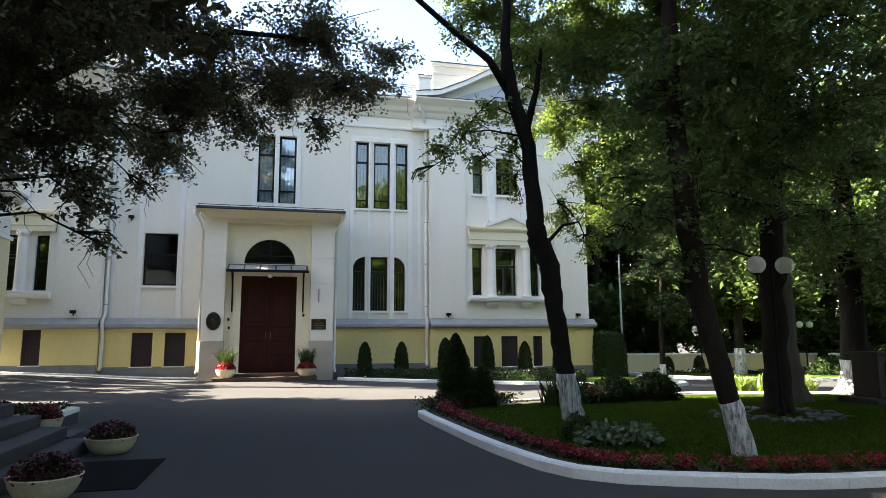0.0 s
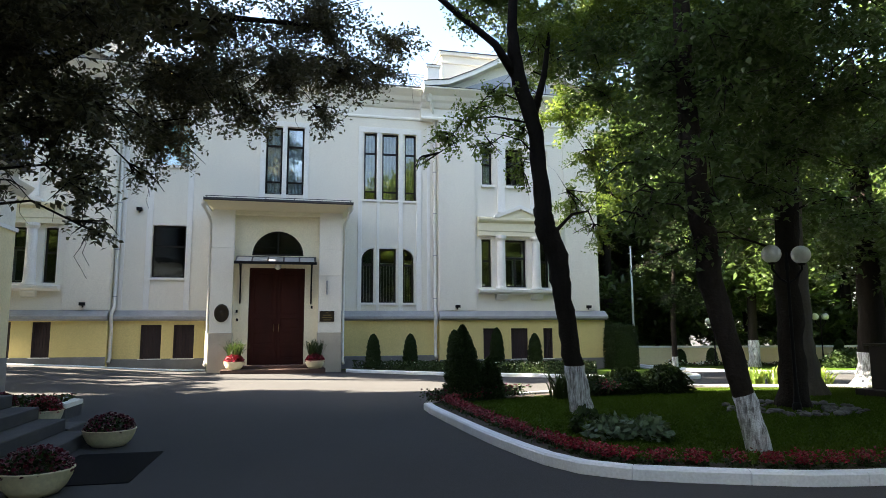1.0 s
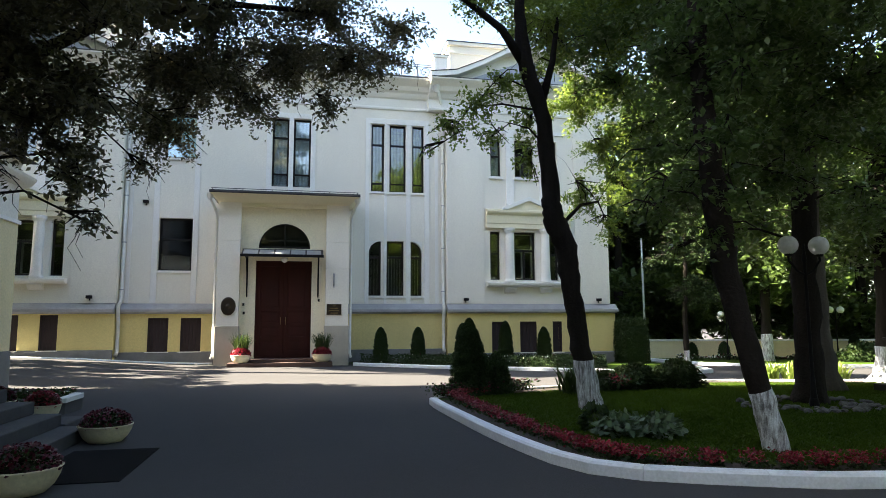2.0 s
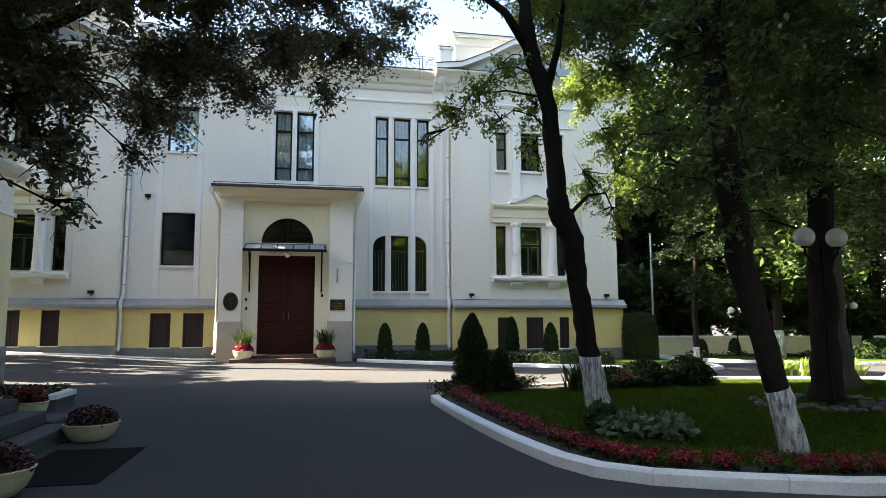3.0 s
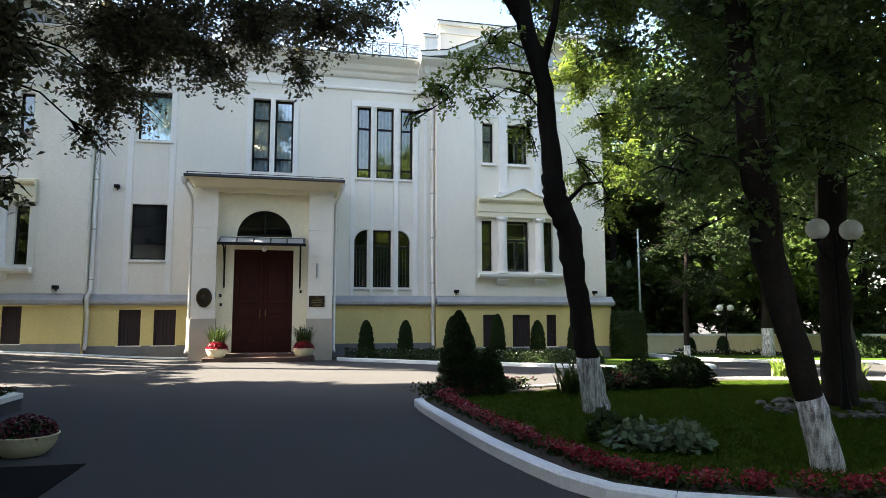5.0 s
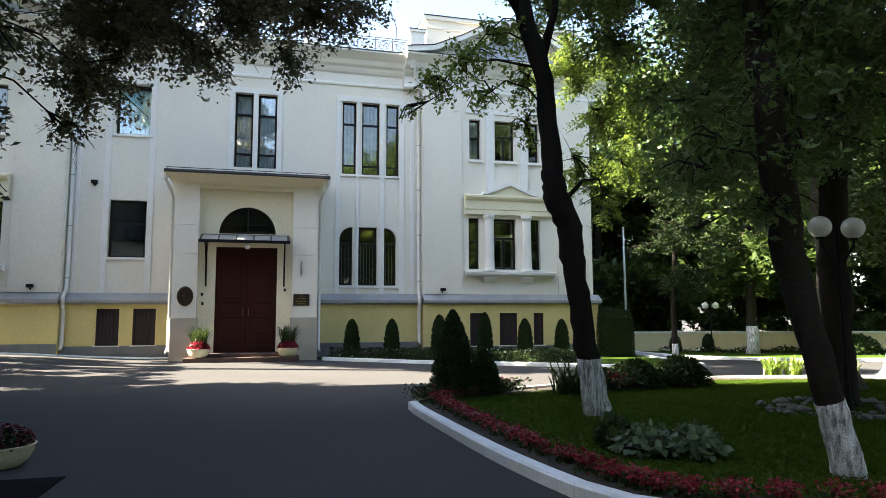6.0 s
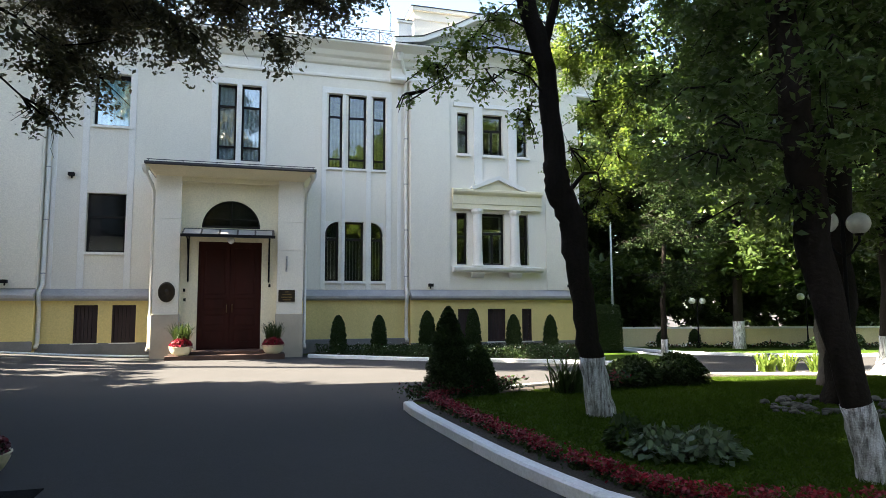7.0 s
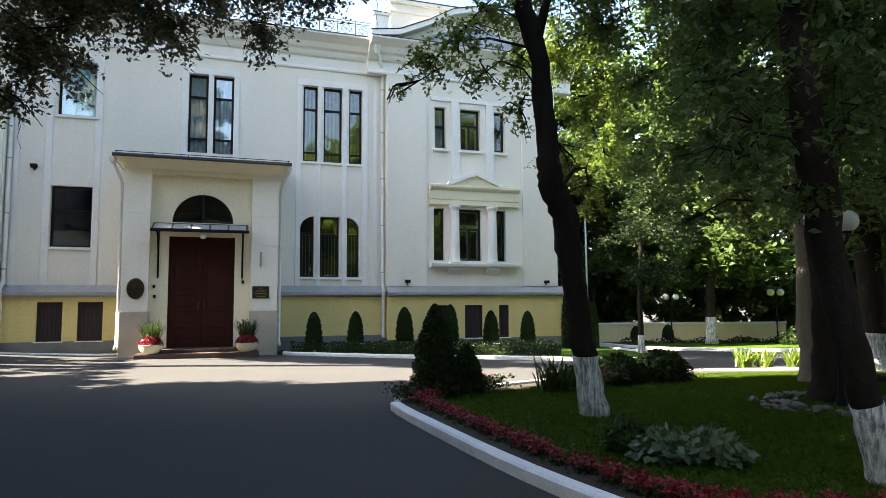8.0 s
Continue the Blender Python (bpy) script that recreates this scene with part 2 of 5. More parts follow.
# ---- mesh building ----
class Build:
    """Collects plain geometry for one mesh."""

    def __init__(self):
        self.v, self.f = [], []

    def box(self, x0, y0, z0, x1, y1, z1):
        n = len(self.v)
        self.v += [(x, y, z) for z in (z0, z1) for y in (y0, y1) for x in (x0, x1)]
        self.f += [tuple(n + i for i in q) for q in
                   ((0, 2, 3, 1), (4, 5, 7, 6), (0, 1, 5, 4), (2, 6, 7, 3), (0, 4, 6, 2), (1, 3, 7, 5))]
        return self

    def prism(self, poly, a, b, axis="y"):
        """Extrudes the outline poly from a to b along an axis; poly gives the two other coordinates."""
        n, k = len(self.v), len(poly)
        for d in (a, b):
            for p, q in poly:
                self.v.append({"x": (d, p, q), "y": (p, d, q), "z": (p, q, d)}[axis])
        self.f += [tuple(n + i for i in range(k)), tuple(n + k + i for i in reversed(range(k)))]
        self.f += [(n + i, n + k + i, n + k + (i + 1) % k, n + (i + 1) % k) for i in range(k)]
        return self

    def tube(self, path, radii, sides=8, wobble=0.0, seed=0):
        rnd = random.Random(seed)
        pts = [Vector(p) for p in path]
        n0 = len(self.v)
        up = Vector((0.3, 1, 0.1)).normalized()
        for i, p in enumerate(pts):
            d = (pts[min(i + 1, len(pts) - 1)] - pts[max(i - 1, 0)]).normalized()
            a = d.cross(up)
            a = a.normalized() if a.length > 1e-4 else d.orthogonal().normalized()
            b = d.cross(a)
            r = radii[i] if hasattr(radii, "__len__") else radii
            for s in range(sides):
                w = 2 * math.pi * s / sides
                k = r * (1 + wobble * (rnd.random() - 0.5))
                self.v.append(tuple(p + a * (k * math.cos(w)) + b * (k * math.sin(w))))
        for i in range(len(pts) - 1):
            for s in range(sides):
                q, e = n0 + i * sides + s, n0 + i * sides + (s + 1) % sides
                self.f.append((q, e, e + sides, q + sides))
        self.f.append(tuple(n0 + s for s in reversed(range(sides))))
        self.f.append(tuple(n0 + (len(pts) - 1) * sides + s for s in range(sides)))
        return self

    def lathe(self, profile, at, sides=20):
        n0 = len(self.v)
        for r, z in profile:
            for s in range(sides):
                w = 2 * math.pi * s / sides
                self.v.append((at[0] + r * math.cos(w), at[1] + r * math.sin(w), at[2] + z))
        for i in range(len(profile) - 1):
            for s in range(sides):
                q, e = n0 + i * sides + s, n0 + i * sides + (s + 1) % sides
                self.f.append((q, e, e + sides, q + sides))
        self.f.append(tuple(n0 + s for s in reversed(range(sides))))
        self.f.append(tuple(n0 + (len(profile) - 1) * sides + s for s in range(sides)))
        return self

    def wall(self, x0, x1, z0, z1, y0, y1, holes):
        """A slab between the planes y0 and y1 with rectangular openings (x0, x1, z0, z1) through it."""
        xs = sorted({x0, x1, *[h[0] for h in holes], *[h[1] for h in holes]})
        zs = sorted({z0, z1, *[h[2] for h in holes], *[h[3] for h in holes]})
        xs, zs = [v for v in xs if x0 <= v <= x1], [v for v in zs if z0 <= v <= z1]

        def solid(i, j):
            if i < 0 or j < 0 or i >= len(xs) - 1 or j >= len(zs) - 1:
                return False
            cx, cz = (xs[i] + xs[i + 1]) / 2, (zs[j] + zs[j + 1]) / 2
            return not any(h[0] < cx < h[1] and h[2] < cz < h[3] for h in holes)

        index = {}

        def vert(i, j, y):
            if (i, j, y) not in index:
                index[i, j, y] = len(self.v)
                self.v.append((xs[i], y, zs[j]))
            return index[i, j, y]

        for i in range(len(xs) - 1):
            for j in range(len(zs) - 1):
                if not solid(i, j):
                    continue
                f, k = y0, y1
                self.f.append((vert(i, j, f), vert(i + 1, j, f), vert(i + 1, j + 1, f), vert(i, j + 1, f)))
                self.f.append((vert(i, j, k), vert(i, j + 1, k), vert(i + 1, j + 1, k), vert(i + 1, j, k)))
                if not solid(i - 1, j):
                    self.f.append((vert(i, j, f), vert(i, j + 1, f), vert(i, j + 1, k), vert(i, j, k)))
                if not solid(i + 1, j):
                    self.f.append((vert(i + 1, j, f), vert(i + 1, j, k), vert(i + 1, j + 1, k), vert(i + 1, j + 1, f)))
                if not solid(i, j - 1):
                    self.f.append((vert(i, j, f), vert(i, j, k), vert(i + 1, j, k), vert(i + 1, j, f)))
                if not solid(i, j + 1):
                    self.f.append((vert(i, j + 1, f), vert(i + 1, j + 1, f), vert(i + 1, j + 1, k), vert(i, j + 1, k)))
        return self

    def mesh(self, name, mat, smooth=False):
        me = bpy.data.meshes.new(name)
        me.from_pydata(self.v, [], self.f)
        if mat:
            me.materials.append(mat)
        if smooth:
            me.polygons.foreach_set("use_smooth", [True] * len(me.polygons))
        me.update()
        return me


def part(name, build, mat, parent=None, label="", bevel=0.0, smooth=False):
    """Links the geometry as one mesh object under a thing or part."""
    me = build if isinstance(build, bpy.types.Mesh) else build.mesh(name, mat, smooth)
    ob = new(name, me)
    ob.parent = parent
    if bevel:
        md = ob.modifiers.new("edge", "BEVEL")
        md.width, md.segments, md.limit_method, md.angle_limit = bevel, 2, "ANGLE", radians(40)
    if label:
        tagged(ob, label)
    return ob


def thing(name, label, category, group="", at=(0, 0, 0), kind=""):
    ob = new(name)
    ob.location = at
    ob.empty_display_size = 0.2
    return tagged(ob, label, category, group, kind)


def leaf_mesh(name, centres, normals_up, size, mat, seed, aspect=0.55, droop=0.35, spread=0.45):
    """Many leaves in one mesh: each a pointed, folded blade of four triangles. centres: n x 3."""
    rng = np.random.default_rng(seed)
    n = len(centres)
    d = rng.normal(size=(n, 3))
    d[:, 2] = d[:, 2] * 0.6 - droop
    d /= np.linalg.norm(d, axis=1)[:, None]
    up = rng.normal(size=(n, 3)) * 0.7
    up[:, 2] += normals_up
    a = np.cross(d, up)
    a /= np.linalg.norm(a, axis=1)[:, None] + 1e-9
    nrm = np.cross(a, d)
    s = size * (1 + spread * (rng.random(n) * 2 - 1))
    L, W = d * s[:, None], a * (s * aspect * 0.5)[:, None]
    fold = nrm * (s * 0.10)[:, None]
    base, mid, tip = centres - L * 0.5, centres - L * 0.08, centres + L * 0.5
    vs = np.stack([base, mid + W + fold, tip, mid - W + fold], axis=1).reshape(-1, 3)
    me = bpy.data.meshes.new(name)
    me.vertices.add(4 * n)
    me.vertices.foreach_set("co", vs.astype(np.float32).ravel())
    idx = np.arange(n)[:, None] * 4
    tri = np.concatenate([idx + [0, 1, 2], idx + [0, 2, 3]], axis=1).ravel()
    me.loops.add(6 * n)
    me.loops.foreach_set("vertex_index", tri.astype(np.int32))
    me.polygons.add(2 * n)
    me.polygons.foreach_set("loop_start", (np.arange(2 * n) * 3).astype(np.int32))
    me.update(calc_edges=True)
    me.materials.append(mat)
    return me


FALL = ((-9.0, 0.30), (-6.7, 0.20), (-4.7, 0.05), (-3.0, -0.03), (2.3, -0.10), (15.0, -0.30))


def ground_z(x, y):
    """The drive is level at the steps; along the house it falls from the side house to the garden wall."""
    u = min(max((y + 16) / 14.0, 0.0), 1.0)
    x = min(max(x, FALL[0][0]), FALL[-1][0])
    for (x0, z0), (x1, z1) in zip(FALL, FALL[1:]):
        if x <= x1:
            return u * (z0 + (z1 - z0) * (x - x0) / (x1 - x0))


# ---- ground ----
def ground_sheet():
    xs = [-900, -300, -120, -60] + [-40 + 1.0 * i for i in range(101)] + [80, 140, 320, 900]
    ys = [-900, -300, -120, -70] + [-46 + 2.0 * i for i in range(46)] + [60, 90, 140, 320, 900]
    b = Build()
    for y in ys:
        for x in xs:
            b.v.append((x, y, ground_z(x, y)))
    k = len(xs)
    for j in range(len(ys) - 1):
        for i in range(k - 1):
            b.f.append((j * k + i, j * k + i + 1, (j + 1) * k + i + 1, (j + 1) * k + i))
    return part("ground", b, ASPHALT, None, smooth=True)


tagged(ground_sheet(), "dark grey asphalt drive in dappled shade", "asphalt", kind="structure")


def smooth_loop(pts, per=8, closed=True):
    """Catmull-Rom curve through a few plan points."""
    out, n = [], len(pts)
    for i in range(n if closed else n - 1):
        p = [Vector((*pts[(i + k) % n if closed else min(max(i + k, 0), n - 1)], 0)) for k in (-1, 0, 1, 2)]
        for s in range(per):
            t = s / per
            q = 0.5 * (2 * p[1] + (p[2] - p[0]) * t + (2 * p[0] - 5 * p[1] + 4 * p[2] - p[3]) * t * t
                       + (3 * p[1] - p[0] - 3 * p[2] + p[3]) * t ** 3)
            out.append((q.x, q.y))
    if not closed:
        out.append(tuple(pts[-1]))
    return out


def resample(loop, step, closed=True):
    pts = [Vector(p) for p in loop] + ([Vector(loop[0])] if closed else [])
    total = sum((b - a).length for a, b in zip(pts, pts[1:]))
    n = max(3, round(total / step))
    out, want, run = [], 0.0, 0.0
    for a, b in zip(pts, pts[1:]):
        d = (b - a).length
        while want <= run + d and len(out) < n + (0 if closed else 1):
            out.append(tuple(a + (b - a) * ((want - run) / d if d else 0)))
            want += total / n
        run += d
    if not closed and len(out) < n + 1:
        out.append(tuple(pts[-1]))
    return out


def inset(loop, d):
    out, n = [], len(loop)
    for i in range(n):
        a, b = Vector(loop[i - 1]), Vector(loop[(i + 1) % n])
        t = (b - a).normalized()
        out.append((loop[i][0] - t.y * d, loop[i][1] + t.x * d))
    return out


def area_sheet(name, loop, lift, mat, label, category, dome=0.0):
    """A flat bed or lawn that fills a plan outline, as a fan of rings."""
    b = Build()
    cx, cy = sum(p[0] for p in loop) / len(loop), sum(p[1] for p in loop) / len(loop)
    rings = 8
    for r in range(rings, 0, -1):
        k = r / rings
        for x, y in loop:
            px, py = cx + (x - cx) * k, cy + (y - cy) * k
            b.v.append((px, py, ground_z(px, py) + lift + dome * (1 - k * k)))
    n = len(loop)
    b.v.append((cx, cy, ground_z(cx, cy) + lift + dome))
    for r in range(rings - 1):
        for i in range(n):
            j = (i + 1) % n
            b.f.append((r * n + i, r * n + j, (r + 1) * n + j, (r + 1) * n + i))
    for i in range(n):
        b.f.append(((rings - 1) * n + i, (rings - 1) * n + (i + 1) % n, rings * n))
    ob = part(name, b, mat, None, smooth=True)
    return tagged(ob, label, category, kind="structure")


def kerb_run(name, loop, closed, width, height, label):
    """A kerb of separate stones along a plan line; the stones lie on its left side."""
    kerb = thing(name, label, "kerb", kind="structure")
    pts = resample(loop, 0.5, closed)
    n = len(pts)
    count = n // 2 if closed else (n - 1) // 2
    for s in range(count):
        i0 = s * 2
        tri = [pts[(i0 + k) % n] for k in range(3)]
        b = Build()
        outer, inner = [], []
        for k, p in enumerate(tri):
            i = (i0 + k) % n
            a, c = pts[i - 1] if (closed or i) else pts[i], pts[(i + 1) % n] if (closed or i < n - 1) else pts[i]
            t = (Vector(c) - Vector(a)).normalized()
            shift = 0.003 if k == 0 else (-0.003 if k == 2 else 0)
            q = Vector(p) + t * shift
            outer.append(q)
            inner.append(q + Vector((-t.y, t.x)) * width)
        for row in (outer, inner):
            for q in row:
                z = ground_z(q.x, q.y)
                edge = 0.02 if row is outer else 0.0
                b.v += [(q.x, q.y, z - 0.05), (q.x, q.y, z + height - edge)]
        for k in range(3):      # rounded outer top edge
            q = outer[k] + (inner[k] - outer[k]).normalized() * 0.022
            b.v.append((q.x, q.y, ground_z(q.x, q.y) + height))
        for k in range(2):
            o, i = 2 * k, 6 + 2 * k
            b.f += [(o, o + 2, o + 3, o + 1), (o + 1, o + 3, 12 + k + 1, 12 + k), (12 + k, 12 + k + 1, i + 3, i + 1), (i + 1, i + 3, i + 2, i)]
        b.f += [(0, 1, 12, 7, 6), (4, 10, 11, 14, 5)]
        part("kerb_stone", b, KERB, kerb)
    return kerb


LAWN = smooth_loop([(2.90, -13.75), (2.90, -15.5), (2.98, -17.2), (3.10, -18.3), (3.26, -19.05), (3.65, -19.5), (4.4, -19.86),
                    (5.4, -20.2), (7.5, -20.2), (11, -19.5), (15, -17.8), (17.6, -15.6), (17.4, -13.3), (14.4, -12.25),
                    (12.2, -11.7), (10.4, -11.2), (8.5, -11.2), (6.0, -11.9), (4.2, -12.6), (3.2, -13.15)])
LAWN = resample(LAWN, 0.35)
lawn = area_sheet("ground_lawn", inset(LAWN, 0.12), 0.06, GRASS, "shaded green mown lawn inside a white kerb", "lawn", dome=0.0)
kerb_run("kerb_lawn", LAWN, True, 0.13, 0.115, "white painted kerb round the lawn")

BED = resample(smooth_loop([(2.42, -1.7), (2.95, -2.15), (4.0, -2.85), (5.5, -4.0), (7.8, -5.15), (9.2, -6.1), (10.4, -6.95), (11.7, -7.4), (12.75, -7.15),
                            (13.3, -6.4), (14.0, -4.3), (14.6, -1.6), (15.0, 1.6), (14.0, 3.0), (13.3, -0.5), (10, -0.52), (6, -0.4), (2.5, -0.4)], 6), 0.4)
area_sheet("ground_bed", inset(BED, 0.1), 0.05, GRASS, "strip of grass and planting below the house", "flower bed")
kerb_run("kerb_bed", BED[:round(len(BED) * 0.62)], False, 0.13, 0.11, "white painted kerb round the house bed")
SOIL_BED = resample(smooth_loop([(2.6, -1.4), (3.05, -1.95), (4.1, -2.6), (5.6, -3.7), (7.9, -4.8), (9.2, -5.7), (10.3, -5.2), (11.6, -2.4), (12.3, -0.7), (7, -0.6), (2.7, -0.5)], 6), 0.4)
area_sheet("ground_soil", SOIL_BED, 0.085, SOIL, "dark soil of the flower bed below the house", "soil")

FAR = smooth_loop([(15.5, 2.0), (15.6, 0.3), (15.9, -1.8), (16.8, -3.7), (17.9, -5.1), (20.3, -6.3), (25, -8.0), (33, -10)], 8, False)
kerb_run("kerb_far", FAR, False, 0.13, 0.11, "white painted kerb of the far garden")
far_bed = resample(FAR + [(34, -2.0), (34, 40), (15.9, 40)], 0.8)
area_sheet("ground_garden", inset(far_bed, 0.1), 0.03, GRASS, "shaded garden ground beyond the drive", "garden")

kerb_run("kerb_house", [(-9.6, -0.85), (-8.0, -0.82), (-6.4, -0.74), (-4.6, -0.62), (-2.45, -0.55)], False, 0.10, 0.05, "low pale kerb at the foot of the house")

# ---- the mansion ----
house = thing("mansion", "white stucco two-storey mansion with yellow plinth and entrance porch", "house")
XL, XR = -5.75, 6.1          # the two inner corners of the wings
XLL, XRR = -12.7, 12.95      # the outer corners
WING = -0.30
ROOF = 10.35
MIRROR = 0.34

# openings: x0, x1, z0, z1
CENTRE = {"winL": (-4.53, -3.37, 3.30, 5.24), "winU": (-4.45, -3.28, 7.49, 9.26), "w2a": (-0.62, -0.0, 6.56, 9.26), "w2b": (0.17, 0.82, 6.56, 9.26),
          "w3a": (3.16, 3.67, 6.50, 9.24), "w3b": (3.88, 4.54, 6.50, 9.24), "w3c": (4.79, 5.27, 6.50, 9.24),
          "w4a": (3.09, 3.57, 2.42, 4.56), "w4b": (3.78, 4.46, 2.42, 4.56), "w4c": (4.72, 5.17, 2.42, 4.56)}
BAY = {"la": (7.88, 8.30, 3.05, 5.0), "lb": (8.88, 9.78, 3.05, 5.0), "lc": (10.38, 10.76, 3.05, 5.0),
       "ua": (7.94, 8.38, 7.25, 8.82), "ub": (8.96, 9.76, 7.25, 8.82), "uc": (10.34, 10.78, 7.25, 8.82)}
LEFT_BAY = {k: (MIRROR - b, MIRROR - a, c, d) for k, (a, b, c, d) in BAY.items()}
PL_CENTRE = [(-4.73, -4.04, 0.40, 1.60), (-3.63, -2.93, 0.40, 1.60)]
PL_RIGHT = [(7.87, 8.36, 0.22, 1.42), (9.02, 9.72, 0.22, 1.42), (10.38, 10.78, 0.22, 1.42)]
PL_LEFT = [(-8.10, -7.53, 0.50, 1.70), (-9.4, -8.75, 0.50, 1.70), (-10.45, -10.0, 0.50, 1.70)]

part("wall", Build().wall(XL, XR, 1.9, ROOF, 0.0, 0.42, list(CENTRE.values())), STUCCO, house)
part("wall", Build().wall(XR, XRR, 1.9, ROOF, WING, 0.12, list(BAY.values())), STUCCO, house)
part("wall", Build().wall(XLL, XL, 1.9, ROOF, WING, 0.12, list(LEFT_BAY.values())), STUCCO, house)
side = Build()
side.box(XRR - 0.4, 0.125, -0.5, XRR, 14.0, ROOF).box(XLL, 0.125, -0.5, XLL + 0.4, 14.0, ROOF).box(XLL + 0.4, 13.6, -0.5, XRR - 0.4, 14.0, ROOF)
side.box(XR, 0.125, 1.9, XR + 0.3, 0.6, ROOF).box(XL - 0.3, 0.125, 1.9, XL, 0.6, ROOF)
part("side_wall", side, STUCCO, house)
# added dark backing behind the windows, its colour standing for room shade
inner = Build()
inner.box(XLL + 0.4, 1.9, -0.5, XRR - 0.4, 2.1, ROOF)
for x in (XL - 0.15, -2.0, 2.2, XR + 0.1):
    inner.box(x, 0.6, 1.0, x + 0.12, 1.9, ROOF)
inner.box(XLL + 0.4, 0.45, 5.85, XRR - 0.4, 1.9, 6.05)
part("inner_wall", inner, ROOM_SHADE, house)
roof = Build().box(XLL + 0.05, 0.32, ROOF, XRR - 0.05, 13.9, ROOF + 0.2)
part("roof", roof, DARK_METAL, house)

# plinth with its projecting sill and grey foot
for x0, x1, y, holes in ((XL, XR, -0.14, PL_CENTRE), (XR, XRR + 0.12, WING - 0.14, PL_RIGHT), (XLL - 0.12, XL, WING - 0.14, PL_LEFT)):
    part("plinth", Build().wall(x0, x1, -0.6, 1.9, y, y + 0.4, holes), YELLOW, house, "yellow painted plinth")
    foot = min(h[2] for h in holes) - 0.0
    part("plinth_foot", Build().wall(x0, x1, -0.6, foot, y - 0.06, y - 0.002, []), BASE_GREY, house, "grey rendered foot of the wall", bevel=0.02)
    sill = Build().prism([(y - 0.16, 1.80), (y - 0.16, 1.90), (y - 0.10, 1.94), (y + 0.13, 2.12), (y + 0.13, 1.74), (y - 0.02, 1.74), (y - 0.05, 1.80)],
                         x0 - (0.1 if x0 < -6 else 0), x1 + (0.1 if x1 > 7 else 0), "x")
    part("plinth_sill", sill, FLASH, house, "pale sheet-metal plinth sill", bevel=0.008)
    for h in holes:
        sh = part("plinth_window", Build().wall(h[0], h[1], h[2], h[3], y + 0.05, y + 0.12, [(h[0] + 0.06, h[1] - 0.06, h[2] + 0.06, h[3] - 0.06)]), GRILLE, house, "dark maroon boarded basement window")
        nb = 5
        w = (h[1] - h[0] - 0.12) / nb
        board = Build().box(0, 0, 0, w - 0.012, 0.025, h[3] - h[2] - 0.12).mesh("board", GRILLE)
        for i in range(nb):
            ob = part("board", board, None, sh)
            ob.location = (h[0] + 0.06 + i * w + 0.006, y + 0.09, h[2] + 0.06)
        part("ledge", Build().box(h[0] - 0.05, y - 0.07, h[2] - 0.03, h[1] + 0.05, y + 0.02, h[2]), TRIM, sh)


def window(h, y, glass=GLASS, transom=0.72, low=0.0, mullion=False, curtain=CURTAIN, arch="", grille=False):
    """A dark framed window set back in its opening, with panes and what hangs behind it."""
    x0, x1, z0, z1 = h
    yf = y + 0.16
    t = 0.068
    zt = z0 + (z1 - z0) * transom
    zl = z0 + (z1 - z0) * low
    cells = []
    spans = [(x0, x1)] if not mullion else [(x0, (x0 + x1) / 2), ((x0 + x1) / 2, x1)]
    cells.append((x0 + t, x1 - t, zt + t * 0.5, z1 - t))
    for a, b in spans:
        c0, c1 = a + (t if a == x0 else t * 0.5), b - (t if b == x1 else t * 0.5)
        if low:
            cells += [(c0, c1, zl + t * 0.4, zt - t * 0.5), (c0, c1, z0 + t, zl - t * 0.4)]
        else:
            cells.append((c0, c1, z0 + t, zt - t * 0.5))
    win = part("window", Build().wall(x0, x1, z0, z1, yf, yf + 0.07, cells), WIN_FRAME, house, "dark brown framed window")
    for c in cells:
        p = part("pane", Build().box(c[0] - 0.004, yf + 0.034, c[2] - 0.004, c[1] + 0.004, yf + 0.040, c[3] + 0.004), glass, win, "reflecting glass pane")
        p.visible_shadow = False
    part("reveal", Build().box(x0, y + 0.02, z0 - 0.02, x1, yf, z0 + 0.018), FLASH, win)
    if mullion:
        part("inner_frame", Build().wall(x0 + 0.03, x1 - 0.03, z0 + 0.03, z1 - 0.03, yf + 0.12, yf + 0.16,
             [(c[0] + 0.05, c[1] - 0.05, c[2] + 0.04, c[3] - 0.04) for c in cells]), INNER, win, "pale inner casement")
    if curtain is not None:
        b = Build()
        rnd = random.Random(int(x0 * 100 + z0 * 10))
        n = max(10, int((x1 - x0) * 36))
        for k in range(n + 1):
            u = k / n
            yy = yf + (0.08 if curtain in (BLIND, CURTAIN_PALE) else 0.22) + 0.025 * math.sin(u * (x1 - x0) * 46 + rnd.random() * 0.6)
            b.v += [(x0 + u * (x1 - x0), yy, z0 + 0.02), (x0 + u * (x1 - x0), yy, z1)]
            if k:
                b.f.append((2 * k - 2, 2 * k, 2 * k + 1, 2 * k - 1))
        part("curtain", b, curtain, win, "hanging curtain behind the glass", smooth=True)
    if arch:            # a rounded upper corner of the opening
        r = x1 - x0
        px, sgn = (x0, 1) if arch == "left" else (x1, -1)
        poly = [(px, z1)] + [(px + sgn * r * (1 - math.cos(w)), z1 - r * (1 - math.sin(w))) for w in
                             [math.pi / 2 * k / 10 for k in range(10, -1, -1)]]
        if sgn > 0:
            poly = poly[::-1]
        part("arch_corner", Build().prism(poly, y + 0.004, y + 0.40), TRIM, house)
        part("arch_frame", Build().tube([(px + sgn * r * (1 - math.cos(w)) + sgn * 0.02, yf + 0.03, z1 - r * (1 - math.sin(w)) - 0.02) for w in
                                         [math.pi / 2 * k / 10 for k in range(11)]], 0.035, 6), WIN_FRAME, win)
    return win


